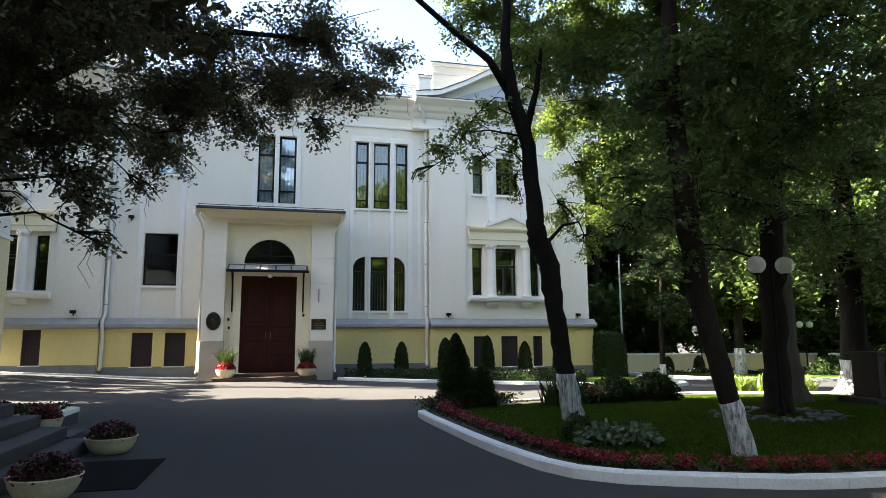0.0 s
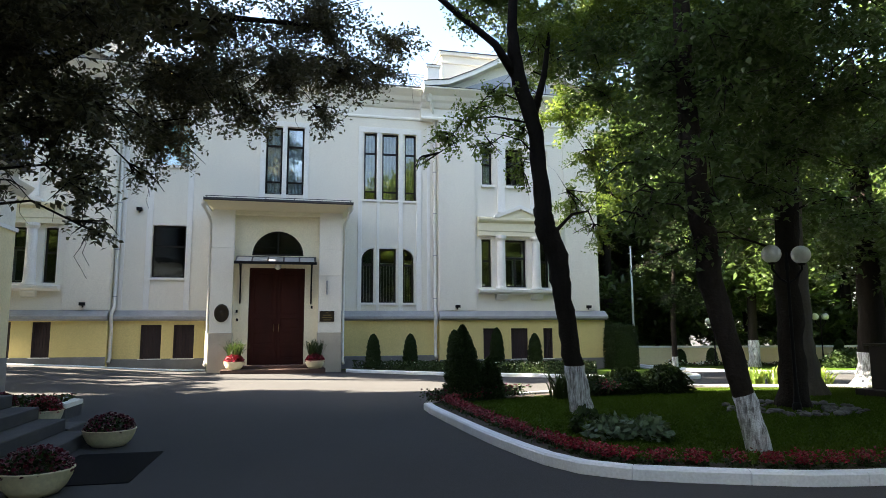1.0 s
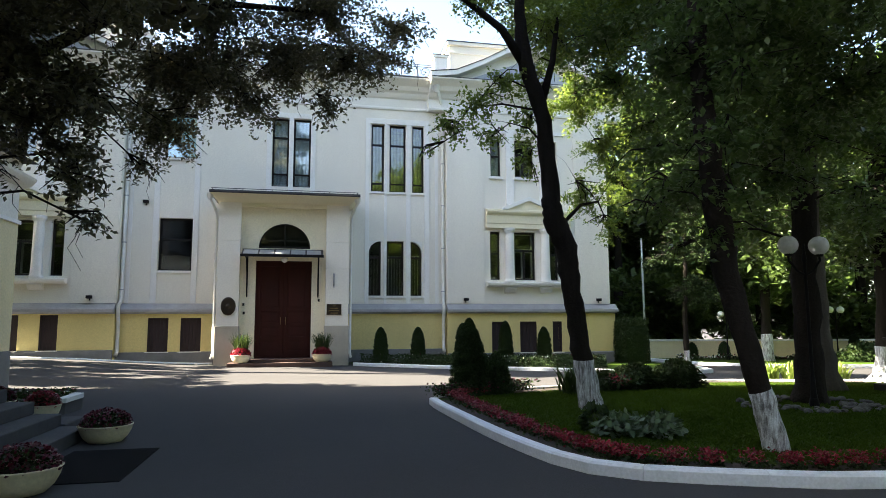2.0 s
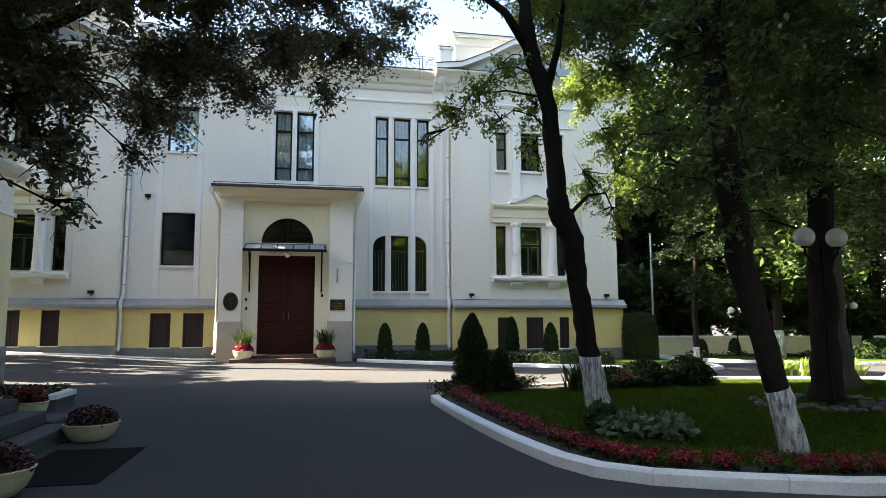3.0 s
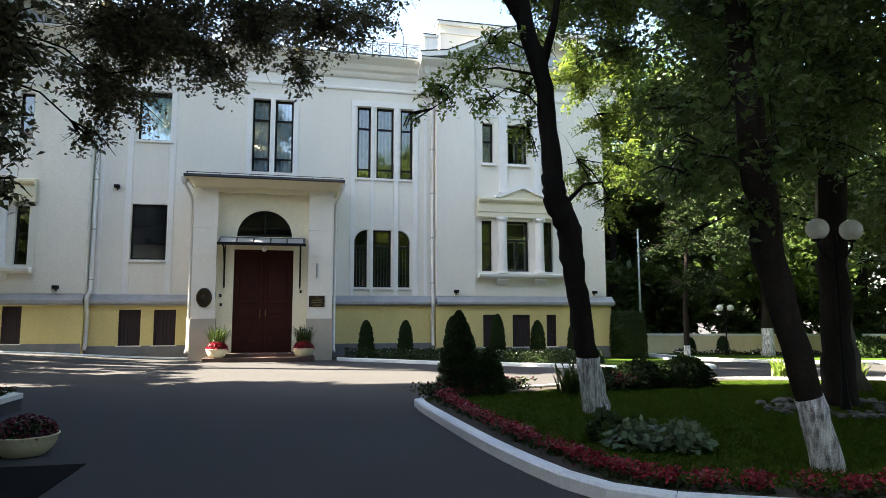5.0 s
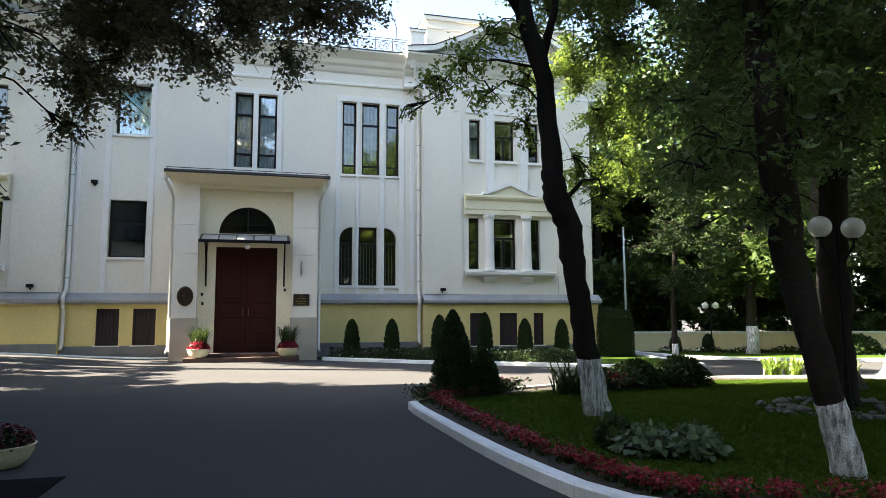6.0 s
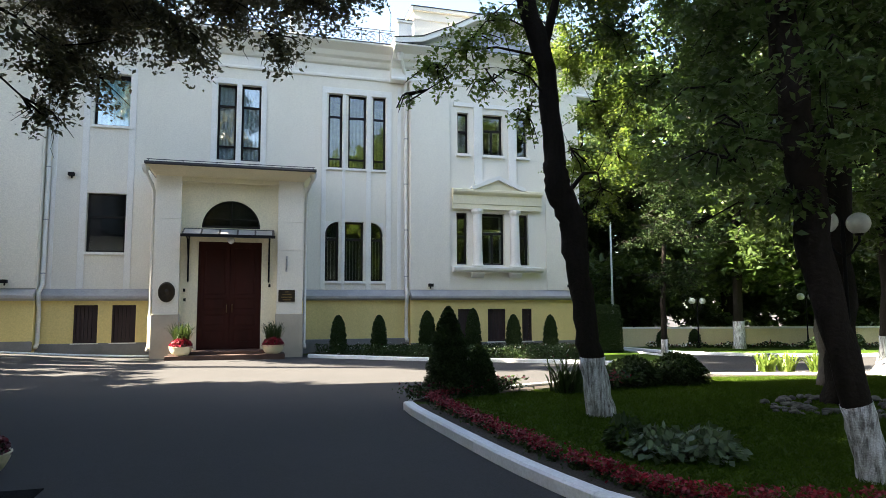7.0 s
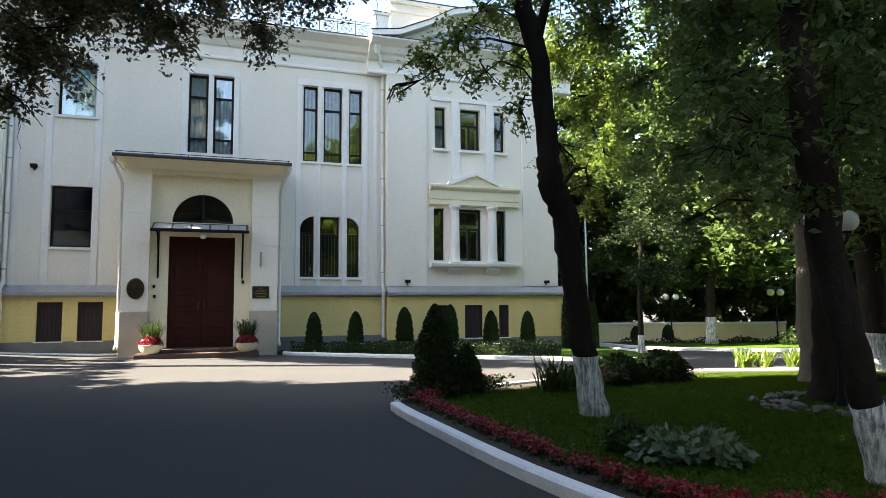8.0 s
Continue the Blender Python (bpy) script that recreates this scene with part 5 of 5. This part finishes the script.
places = [(17.5, 8), (21, 8.5), (25, 6.0), (29, 3.5), (33, 0.5), (36.5, -3.5), (23, 13), (28.5, 10.5), (34, 6), (39, 1.5), (19, 15), (40, -9), (16.5, 12.5), (24.5, -12.5), (30, -9),
          # this row is out of view: added to dapple the drive and enclose the camera
          (-24.0, -6.5), (-23, 6.0), (-4, -36), (3, -38), (10, -36), (17, -33), (22, -27), (-11, -33), (26, -19), (10.5, -27.5), (-3, -30)]
for i, (x, y) in enumerate(places):
    k = wood_kinds[i % 3]
    m = pose(x, y, ground_z(x, y) - 0.3, 0, 0, 67 * i) @ Matrix.Scale(0.9 + 0.25 * R.random(), 4)
    if i < 3:
        k.matrix_basis = m
    else:
        c = copy_thing(k, pose(x, y, ground_z(x, y) - 0.3, 0, 0, 67 * i))
        c.scale = [0.9 + 0.25 * R.random()] * 3


def conifer(x, y, h, w, seed, label, group="", name="thuja"):
    """A clipped columnar thuja: upright sprays over a dark core."""
    rng = np.random.default_rng(seed)
    z = ground_z(x, y) + 0.05
    t = thing(name, label, "shrub", group, at=(x, y, z))
    prof = [(0.34, 0.0), (0.45, 0.10), (0.46, 0.30), (0.42, 0.55), (0.36, 0.74), (0.26, 0.88), (0.15, 0.96), (0.04, 1.0)]
    if not group:       # loose, tapering bushes
        prof = [(0.50, 0.0), (0.56, 0.10), (0.52, 0.30), (0.43, 0.55), (0.30, 0.74), (0.19, 0.88), (0.10, 0.96), (0.03, 1.0)]
    part("core", Build().lathe([(r * w * 0.84, k * h * 0.97) for r, k in prof], (0, 0, 0), 12), LEAF_THUJA, t, smooth=True)
    n = int(8200 * h * w * 2.2)
    k = rng.random(n)
    r = np.interp(k, [q[1] for q in prof], [q[0] for q in prof]) * w * (0.84 + 0.34 * rng.random(n) ** 1.6 + 0.06 * np.sin(k * 40 + rng.random(n)))
    a = rng.random(n) * 2 * np.pi
    p = np.stack([r * np.cos(a), r * np.sin(a), k * h], axis=1)
    part("foliage", leaf_mesh("foliage", p, 0.2, 0.043, LEAF_THUJA, seed, aspect=0.5, droop=-0.9), None, t)
    return t


conifer(3.80, -13.0, 1.42, 0.60, 70, "dark columnar thuja at the lawn tip")
conifer(4.36, -12.85, 0.80, 0.50, 71, "small dark thuja bush beside the tall one")
for i, (x, h, w) in enumerate(((3.42, 1.30, 0.52), (4.78, 1.32, 0.52), (6.45, 1.48, 0.58), (8.1, 1.58, 0.54), (9.62, 1.38, 0.54), (11.05, 1.38, 0.52))):
    conifer(x, -1.45, h, w, 80 + i, "clipped thuja column in the bed by the wall", "thujas below the house")
for i, (x, y, h) in enumerate(((19.0, 1.0, 0.75), (17.8, 1.6, 0.7), (24.3, -0.6, 1.1))):
    conifer(x, y, h, 0.5, 90 + i, "small dark thuja by the garden wall", "thujas by the wall")


def bush(x, y, radii, mat, size, n, seed, label, name="shrub", core=True, box=False, lift=0.05, aspect=0.55, droop=0.2):
    rng = np.random.default_rng(seed)
    z = ground_z(x, y) + lift
    t = thing(name, label, "shrub", at=(x, y, z))
    if box:
        p = rng.random((n, 3)) * 2 - 1
        face = rng.integers(0, 3, n)
        p[np.arange(n), face] = np.sign(p[np.arange(n), face]) * (0.93 + 0.1 * rng.random(n))
        p[:, 2] = p[:, 2] * 0.5 + 0.5
        p[:, :2] *= (1 - 0.16 * p[:, 2:3] ** 4) * (1 - 0.10 * np.min(np.abs(p[:, :2]), axis=1, keepdims=True) ** 3)
        p[:, 2] *= 1 - 0.10 * np.max(np.abs(p[:, :2]), axis=1) ** 4
        p += rng.normal(size=(n, 3)) * 0.025
        p = p * np.array(radii)
        c = Build().box(-radii[0] * 0.78, -radii[1] * 0.78, 0, radii[0] * 0.78, radii[1] * 0.78, radii[2] * 0.84)
    else:
        p = blob_points(rng, n, (0, 0, 0), radii, 0.6)
        p[:, 2] = np.abs(p[:, 2])
        p[:, :2] *= (1 + 0.18 * np.sin(p[:, :1] * 9) * np.cos(p[:, 1:2] * 7))
        c = Build().lathe([(0.62, 0), (0.72, 0.25), (0.6, 0.5), (0.35, 0.72), (0.05, 0.8)], (0, 0, 0), 10)
        c.v = [(v[0] * radii[0], v[1] * radii[1], v[2] * radii[2]) for v in c.v]
    if core:
        part("core", c, LEAF_THUJA, t, smooth=not box)
    part("foliage", leaf_mesh("foliage", p, 0.8, size, mat, seed, aspect=aspect, droop=droop), None, t)
    return t


bush(13.5, -0.9, (0.56, 0.6, 1.72), LEAF_SHRUB, 0.055, 16000, 101, "tall clipped dark green hedge block", "hedge", box=True)
bush(7.35, -12.55, (0.55, 0.5, 0.55), LEAF_THUJA, 0.07, 3600, 102, "dark round shrub on the lawn")
bush(8.35, -12.5, (0.62, 0.5, 0.60), LEAF_THUJA, 0.07, 3800, 103, "dark round shrub beside another on the lawn")
bush(6.55, -12.7, (0.45, 0.4, 0.42), LEAF_THUJA, 0.06, 2000, 104, "low dark shrub behind the lime tree")
bush(23.0, -2.5, (1.2, 0.8, 0.8), LEAF_SHRUB, 0.14, 1800, 106, "loose green shrub by the garden wall")


def strap_plant(x, y, n, length, mat, seed, label, lift=0.06, width=0.03, name="leafy_plant", spread=0.6):
    """Arching strap leaves from one root."""
    rnd = random.Random(seed)
    t = thing(name, label, "plant", at=(x, y, ground_z(x, y) + lift))
    b = Build()
    for _ in range(n):
        a, l = rnd.uniform(0, 6.283), length * rnd.uniform(0.6, 1.15)
        out = rnd.uniform(0.35, 1.0) * spread
        ox, oy = rnd.uniform(-0.12, 0.12) * length * 2, rnd.uniform(-0.12, 0.12) * length * 2
        sx, sy = -math.sin(a) * width / 2, math.cos(a) * width / 2
        k0 = len(b.v)
        for s in range(5):
            u = s / 4
            r, z = out * l * u, l * (1.15 * u - (0.35 + 0.55 * out) * u * u)
            w = (1.0, 1.15, 1.0, 0.7, 0.08)[s]
            b.v += [(ox + r * math.cos(a) + sx * w, oy + r * math.sin(a) + sy * w, max(z, 0)), (ox + r * math.cos(a) - sx * w, oy + r * math.sin(a) - sy * w, max(z, 0))]
        for s in range(4):
            q = k0 + 2 * s
            b.f.append((q, q + 1, q + 3, q + 2))
    part("foliage", b, mat, t, smooth=True)
    return t


strap_plant(5.75, -13.2, 110, 0.82, LEAF_SHRUB, 110, "arching grassy plant beside the lime tree")
for i, (x, y) in enumerate(((12.4, -10.9), (12.9, -11.2), (13.4, -11.3), (12.0, -10.7), (14.6, -11.8), (15.1, -12.0))):
    strap_plant(x, y, 70, 0.62, LEAF_BRIGHT, 111 + i, "sunlit clump of bright day lily leaves", width=0.035)


def hosta(x, y, r, n, seed, size):
    rng = np.random.default_rng(seed)
    t = thing("hosta", "broad-leaved grey-green hosta clump on the lawn", "plant", "hostas", at=(x, y, 0.05))
    p = blob_points(rng, n, (0, 0, 0), (r, r, 0.22), 0.35)
    p[:, 2] = np.abs(p[:, 2]) + 0.04
    part("foliage", leaf_mesh("foliage", p, 1.6, size, LEAF_HOSTA, seed, aspect=0.75, droop=0.25), None, t)


for i, (x, y, r, n) in enumerate(((4.35, -17.75, 0.30, 300), (4.75, -17.95, 0.34, 360), (4.55, -17.5, 0.28, 280), (4.95, -17.65, 0.26, 240))):
    hosta(x, y, r, n, 130 + i, 0.085)
bush(4.25, -17.35, (0.22, 0.2, 0.36), LEAF_SHRUB, 0.09, 260, 140, "loose leafy stems among the hostas", core=False)

# flower border along the kerb: crimson begonias over dark leaves
edge = inset(LAWN, 0.46)
strip = [p for p in edge if p[0] < 15.5 and p[1] < -13.2]
rng = np.random.default_rng(5)
idx = rng.integers(0, len(strip), 30000)
pp = np.array(strip)[idx] + rng.normal(size=(30000, 2)) * 0.062
hgt = 0.06 + 0.11 * rng.random(30000) * np.exp(-((rng.random(30000) - 0.5) ** 2))
b = Build()
rim_out, rim_in = inset(LAWN, 0.125), inset(LAWN, 0.6)
for (x0, y0), (x1, y1) in zip(rim_out, rim_in):
    b.v += [(x0, y0, ground_z(x0, y0) + 0.072), (x1, y1, ground_z(x1, y1) + 0.068)]
for k in range(len(rim_out) - 1):
    b.f.append((2 * k, 2 * k + 2, 2 * k + 3, 2 * k + 1))
tagged(part("ground_border", b, SOIL, None), "dark soil strip inside the lawn kerb", "soil", kind="structure")
border = thing("flower_border", "row of crimson begonias over dark leaves along the kerb", "flowers", kind="stuff")
part("foliage", leaf_mesh("foliage", np.column_stack([pp[:15000], hgt[:15000] * 0.72]), 1.2, 0.036, LEAF_SHRUB, 6, aspect=0.8), None, border)
clumps = (np.sin(pp[15000:, 0] * 7.3 + 2.2 * np.sin(pp[15000:, 1] * 5.1)) > -0.93)
part("blossom", leaf_mesh("blossom", np.column_stack([pp[15000:][clumps], hgt[15000:][clumps] + 0.05]), 1.0, 0.026, RED, 7, aspect=1.0, droop=0.0), None, border)

# mixed low flowers in the house bed and at the lawn tip
rng = np.random.default_rng(8)
n = 60000
px, py = rng.uniform(2.7, 12.0, n), rng.uniform(-7.3, -0.9, n)
soil = np.array(SOIL_BED)
keep = np.zeros(n, bool)
for (x0, y0), (x1, y1) in zip(soil, np.roll(soil, -1, axis=0)):
    keep ^= ((y0 > py) != (y1 > py)) & (px < (x1 - x0) * (py - y0) / (y1 - y0 + 1e-12) + x0)
px, py = px[keep], py[keep]
n = len(px)
pz = np.array([ground_z(a, b) for a, b in zip(px, py)]) + 0.04 + 0.36 * rng.random(n) ** 1.5
bedf = thing("bed_flowers", "low mixed flowers white and red among dark leaves below the house", "flowers", kind="stuff")
part("foliage", leaf_mesh("foliage", np.column_stack([px, py, pz])[:n - 1900], 1.0, 0.075, LEAF_THUJA, 9), None, bedf)
part("white_blossom", leaf_mesh("white_blossom", np.column_stack([px, py, pz + 0.05])[n - 1900:n - 1480], 1.0, 0.045, WHITE_PETAL, 10, aspect=1.0), None, bedf)
part("red_blossom", leaf_mesh("red_blossom", np.column_stack([px, py, pz + 0.05])[n - 330:], 1.0, 0.05, DARK_RED, 11, aspect=1.0), None, bedf)
rng = np.random.default_rng(13)
n = 3200
a = rng.random(n)
tip = np.column_stack([3.15 + 1.9 * a + rng.normal(size=n) * 0.12, -13.35 + 0.75 * a + rng.normal(size=n) * 0.18, 0.08 + 0.18 * rng.random(n)])
tipf = thing("tip_flowers", "low flowers and leaves round the thuja at the lawn tip", "flowers", kind="stuff")
part("foliage", leaf_mesh("foliage", tip[:2400], 1.0, 0.06, LEAF_THUJA, 14), None, tipf)
part("blossom", leaf_mesh("blossom", tip[2800:] + np.array([0, 0, 0.04]), 1.0, 0.04, DARK_RED, 15, aspect=1.0), None, tipf)
pk = np.random.default_rng(16).normal(size=(150, 3)) * np.array([0.10, 0.10, 0.05]) + np.array([6.75, -13.0, 0.26])
pinks = thing("red_rose", "low red flowering rose beside the dark shrubs", "plant", at=(6.75, -13.0, 0.05))
pf = part("blossom", leaf_mesh("blossom", pk - np.array([6.75, -13.0, 0.05]), 1.0, 0.035, RED, 17, aspect=1.0), None, pinks)
part("foliage", leaf_mesh("foliage", np.random.default_rng(18).normal(size=(220, 3)) * np.array([0.18, 0.18, 0.09]) + np.array([0, 0, 0.2]), 1.0, 0.08, LEAF_SHRUB, 18), None, pinks)

# lawn blades
rng = np.random.default_rng(21)
n = 150000
gx, gy = rng.uniform(3.1, 14.0, n), rng.uniform(-19.9, -11.4, n)
poly = np.array(inset(LAWN, 0.55))
inside = np.zeros(n, bool)
for (x0, y0), (x1, y1) in zip(poly, np.roll(poly, -1, axis=0)):
    cross = ((y0 > gy) != (y1 > gy)) & (gx < (x1 - x0) * (gy - y0) / (y1 - y0 + 1e-12) + x0)
    inside ^= cross
gx, gy = gx[inside], gy[inside]
gzv = np.array([ground_z(a, b) for a, b in zip(gx, gy)]) + 0.075
blades = part("grass_blades", leaf_mesh("grass_blades", np.column_stack([gx, gy, gzv]), 0.2, 0.055, BLADE, 22, aspect=0.16, droop=-1.0), None)
tagged(blades, "short mown grass blades over the lawn", "grass", kind="stuff")

# stones round the old tree
for i in range(120):
    a = R.uniform(0, 6.283)
    r = R.uniform(0.5, 1.1)
    x, y = 8.45 + r * 1.05 * math.cos(a), -15.95 + r * 0.85 * math.sin(a)
    if abs(math.hypot(x - 8.8, y + 15.65)) < 0.36:
        continue
    s = R.uniform(0.035, 0.09)
    bm = bmesh.new()
    bmesh.ops.create_icosphere(bm, subdivisions=2, radius=1.0)
    off = Vector((i * 3.1, i * 1.7, 0))
    for v in bm.verts:
        v.co *= 1 + 0.35 * noise.noise(v.co * 1.3 + off)
        v.co = Vector((v.co.x * s, v.co.y * s * R.uniform(0.98, 1.02) * 0.8, v.co.z * s * 0.5))
    me = bpy.data.meshes.new("stone")
    bm.to_mesh(me)
    bm.free()
    me.materials.append(STONE)
    st = part("stone", me, None)
    st.matrix_basis = pose(x, y, 0.075 + s * 0.2, 0, 0, R.uniform(0, 360))
    tagged(st, "rounded grey field stone under the old tree", "stone", "stones round the tree")


def flower_bowl(x, y, z, r, h, petals, seed, label, group, tall=0.18, mound=1.0, petal=0.030):
    t = thing("flower_bowl", label, "planter", group, at=(x, y, z))
    prof = [(0.5, 0.0), (0.62, 0.02), (0.82, 0.3), (0.95, 0.65), (1.0, 0.92), (1.03, 0.96), (1.03, 1.0), (0.95, 1.0), (0.90, 0.86)]
    part("bowl", Build().lathe([(a * r, b * h) for a, b in prof], (0, 0, 0), 28), BOWL, t, "cream bowl with rounded rim", smooth=True)
    part("soil", Build().lathe([(0.1 * r, 0.84 * h), (0.92 * r, 0.84 * h), (0.5 * r, 0.98 * h), (0.1 * r, 1.02 * h)], (0, 0, 0), 20), SOIL, t)
    g = np.random.default_rng(seed)
    p = blob_points(g, 1100, (0, 0, h * 0.85), (r * 0.92, r * 0.92, tall), 0.5)
    p = p[p[:, 2] > h * 0.85]
    part("foliage", leaf_mesh("foliage", p, 1.0, 0.045, LEAF_THUJA, seed, aspect=0.75), None, t)
    q = blob_points(g, int(1300 * mound), (0, 0, h * 0.9), (r * 1.02, r * 1.02, tall * 1.15), 0.85)
    q = q[q[:, 2] > h * 0.88]
    part("blossom", leaf_mesh("blossom", q, 1.0, petal, petals, seed + 1, aspect=1.0, droop=0.0), None, t)
    return t


flower_bowl(-1.44, -16.42, 0, 0.29, 0.20, DARK_RED, 201, "cream bowl of dark crimson flowers at the foot of the steps", "bowls at the steps")
flower_bowl(-1.40, -18.78, 0, 0.29, 0.21, DARK_RED, 203, "cream bowl of dark crimson flowers beside the door mat", "bowls at the steps")
flower_bowl(-2.57, -15.17, 0.10, 0.22, 0.21, RED, 205, "small cream bowl of red flowers on the step flank", "bowls at the steps")
flower_bowl(-3.15, -15.17, 0.19, 0.25, 0.18, DARK_RED, 207, "cream bowl of dark crimson flowers on the step flank", "bowls at the steps")
flower_bowl(-3.85, -15.17, 0.28, 0.26, 0.18, DARK_RED, 209, "cream bowl of dark crimson flowers on the step flank", "bowls at the steps")
for x in (-1.33, 1.33):
    pot = flower_bowl(x, -2.18, 0.08, 0.33, 0.27, RED, 211 + int(x), "cream pot of bright red flowers with a feathery plant", "pots beside the door", tall=0.24, mound=1.2, petal=0.05)
    st = strap_plant(0, 0, 230, 0.85, LEAF_SHRUB, 220 + int(x), "", lift=0.0, width=0.015, name="feathery_plant", spread=0.62)
    for c in list(st.children):
        c.parent = pot
        c.name = "feathery_foliage"
        c.location = (0, 0.1, 0.40)
    bpy.data.objects.remove(st)

g = np.random.default_rng(230)
p = np.column_stack([g.uniform(-1.1, 0.95, 1500), g.uniform(-1.0, 0.8, 1500), 0.17 + 0.14 * g.random(1500)])
part("foliage", leaf_mesh("foliage", p, 1.0, 0.08, LEAF_SHRUB, 231, aspect=0.75), None, planter)
part("blossom", leaf_mesh("blossom", p[:500] + np.array([0, 0, 0.04]), 1.0, 0.04, DARK_RED, 232, aspect=1.0), None, planter)
door_mat = part("door_mat", Build().box(-1.58, -18.55, 0.0, -0.72, -17.0, 0.010), MAT, None, bevel=0.004)
tagged(door_mat, "dark ribbed rubber mat before the steps", "mat")


def street_lamp(x, y, h, arm, globe, seed, label):
    z = ground_z(x, y)
    t = thing("street_lamp", label, "lamp", at=(x, y, z))
    part("pole", Build().lathe([(0.05, 0.0), (0.05, 0.25), (0.042, 0.28), (0.036, 0.5), (0.028, 0.55), (0.024, h - 0.25), (0.04, h - 0.22), (0.024, h - 0.1), (0.02, h + 0.05)], (0, 0, 0), 12), BLACK_IRON, t, smooth=True)
    part("base", Build().lathe([(0.09, -0.1), (0.09, 0.05), (0.075, 0.08), (0.07, 0.16), (0.055, 0.2)], (0, 0, 0), 8), BLACK_IRON, t, bevel=0.01)
    for s in (-1, 1):
        a = part("arm", Build().tube([(0, 0, h - 0.45), (s * arm * 0.5, 0, h - 0.38), (s * arm, 0, h - 0.22), (s * arm, 0, h - 0.12)], 0.018, 8).lathe([(0.05, 0), (0.06, 0.04)], (s * arm, 0, h - 0.15), 10), BLACK_IRON, t)
        part("globe", Build().lathe([(globe * math.sin(w), h + globe - 0.13 - globe * math.cos(w)) for w in [0.3 + (math.pi - 0.32) * k / 12 for k in range(13)]], (s * arm, 0, 0), 20), GLOBE, a, "white opal globe", smooth=True)
    return t


street_lamp(8.43, -16.12, 2.52, 0.28, 0.15, 1, "black lamp post with two white globes beside the old tree")
street_lamp(23.2, -0.85, 2.15, 0.27, 0.15, 2, "black lamp post with two white globes by the garden wall")
street_lamp(18.9, 0.6, 2.0, 0.26, 0.14, 3, "black lamp post with two white globes among the bushes")
pole = thing("flagpole", "tall slim white flagpole behind the hedge", "flagpole", at=(16.85, 4.0, -0.3))
part("pole", Build().tube([(0, 0, 0), (0, 0, 3), (0, 0, 5.7)], [0.06, 0.05, 0.04], 10), WHITE_IRON, pole, smooth=True)
part("finial", Build().lathe([(0.02, 0), (0.06, 0.05), (0.02, 0.1)], (0, 0, 5.7), 10), WHITE_IRON, pole)

# low garden wall
gw = thing("wall_garden", "low yellow rendered garden wall with pale coping", "wall", kind="structure")
WALL = [(15.2, 3.0), (17.3, 2.35), (21.6, 0.95), (27.0, -0.85), (36.0, -3.9)]
for (x0, y0), (x1, y1) in zip(WALL, WALL[1:]):
    d = Vector((x1 - x0, y1 - y0)).normalized()
    nx, ny = -d.y, d.x
    for nm, w, z0, z1, m in (("wall_panel", 0.12, -0.5, 0.50, CREAM), ("coping", 0.18, 0.50, 0.58, TRIM)):
        b = Build().prism([(x0 - nx * w, y0 - ny * w), (x1 - nx * w, y1 - ny * w), (x1 + nx * w, y1 + ny * w), (x0 + nx * w, y0 + ny * w)], z0, z1, "z")
        part(nm, b, m, gw, bevel=0.01)
# low flowers at the foot of the garden wall
rng = np.random.default_rng(31)
n = 2600
along, off = rng.random(n), 0.5 + 1.0 * rng.random(n)
fx, fy = 17.3 + 9.7 * along - 0.31 * off, 2.35 - 3.2 * along - 0.95 * off
fz = np.array([ground_z(a, b) for a, b in zip(fx, fy)]) + 0.05 + 0.22 * rng.random(n) * (0.6 + 0.4 * np.sin(along * 40))
wallf = thing("wall_flowers", "low pink and white flowers along the garden wall", "flowers", kind="stuff")
part("foliage", leaf_mesh("foliage", np.column_stack([fx, fy, fz])[:1900], 1.0, 0.12, LEAF_SHRUB, 32), None, wallf)
part("white_blossom", leaf_mesh("white_blossom", np.column_stack([fx, fy, fz + 0.05])[1900:2250], 1.0, 0.07, WHITE_PETAL, 33, aspect=1.0), None, wallf)
part("red_blossom", leaf_mesh("red_blossom", np.column_stack([fx, fy, fz + 0.05])[2250:], 1.0, 0.07, DARK_RED, 34, aspect=1.0), None, wallf)
block = thing("stone_block", "dark polished granite block with a brown panel on the lawn", "monument", at=(12.3, -14.6, 0.05))
part("block", Build().box(-0.55, -0.3, 0.12, 0.75, 0.3, 0.95).box(-0.62, -0.36, 0.95, 0.82, 0.36, 1.0), GRANITE, block, bevel=0.015)
part("base", Build().box(-0.8, -0.45, -0.1, 1.0, 0.45, 0.12), GRANITE, block, bevel=0.01)
part("panel", Build().box(-0.35, -0.325, 0.3, 0.6, -0.302, 0.8), DOOR_WOOD, block, "brown inset panel")
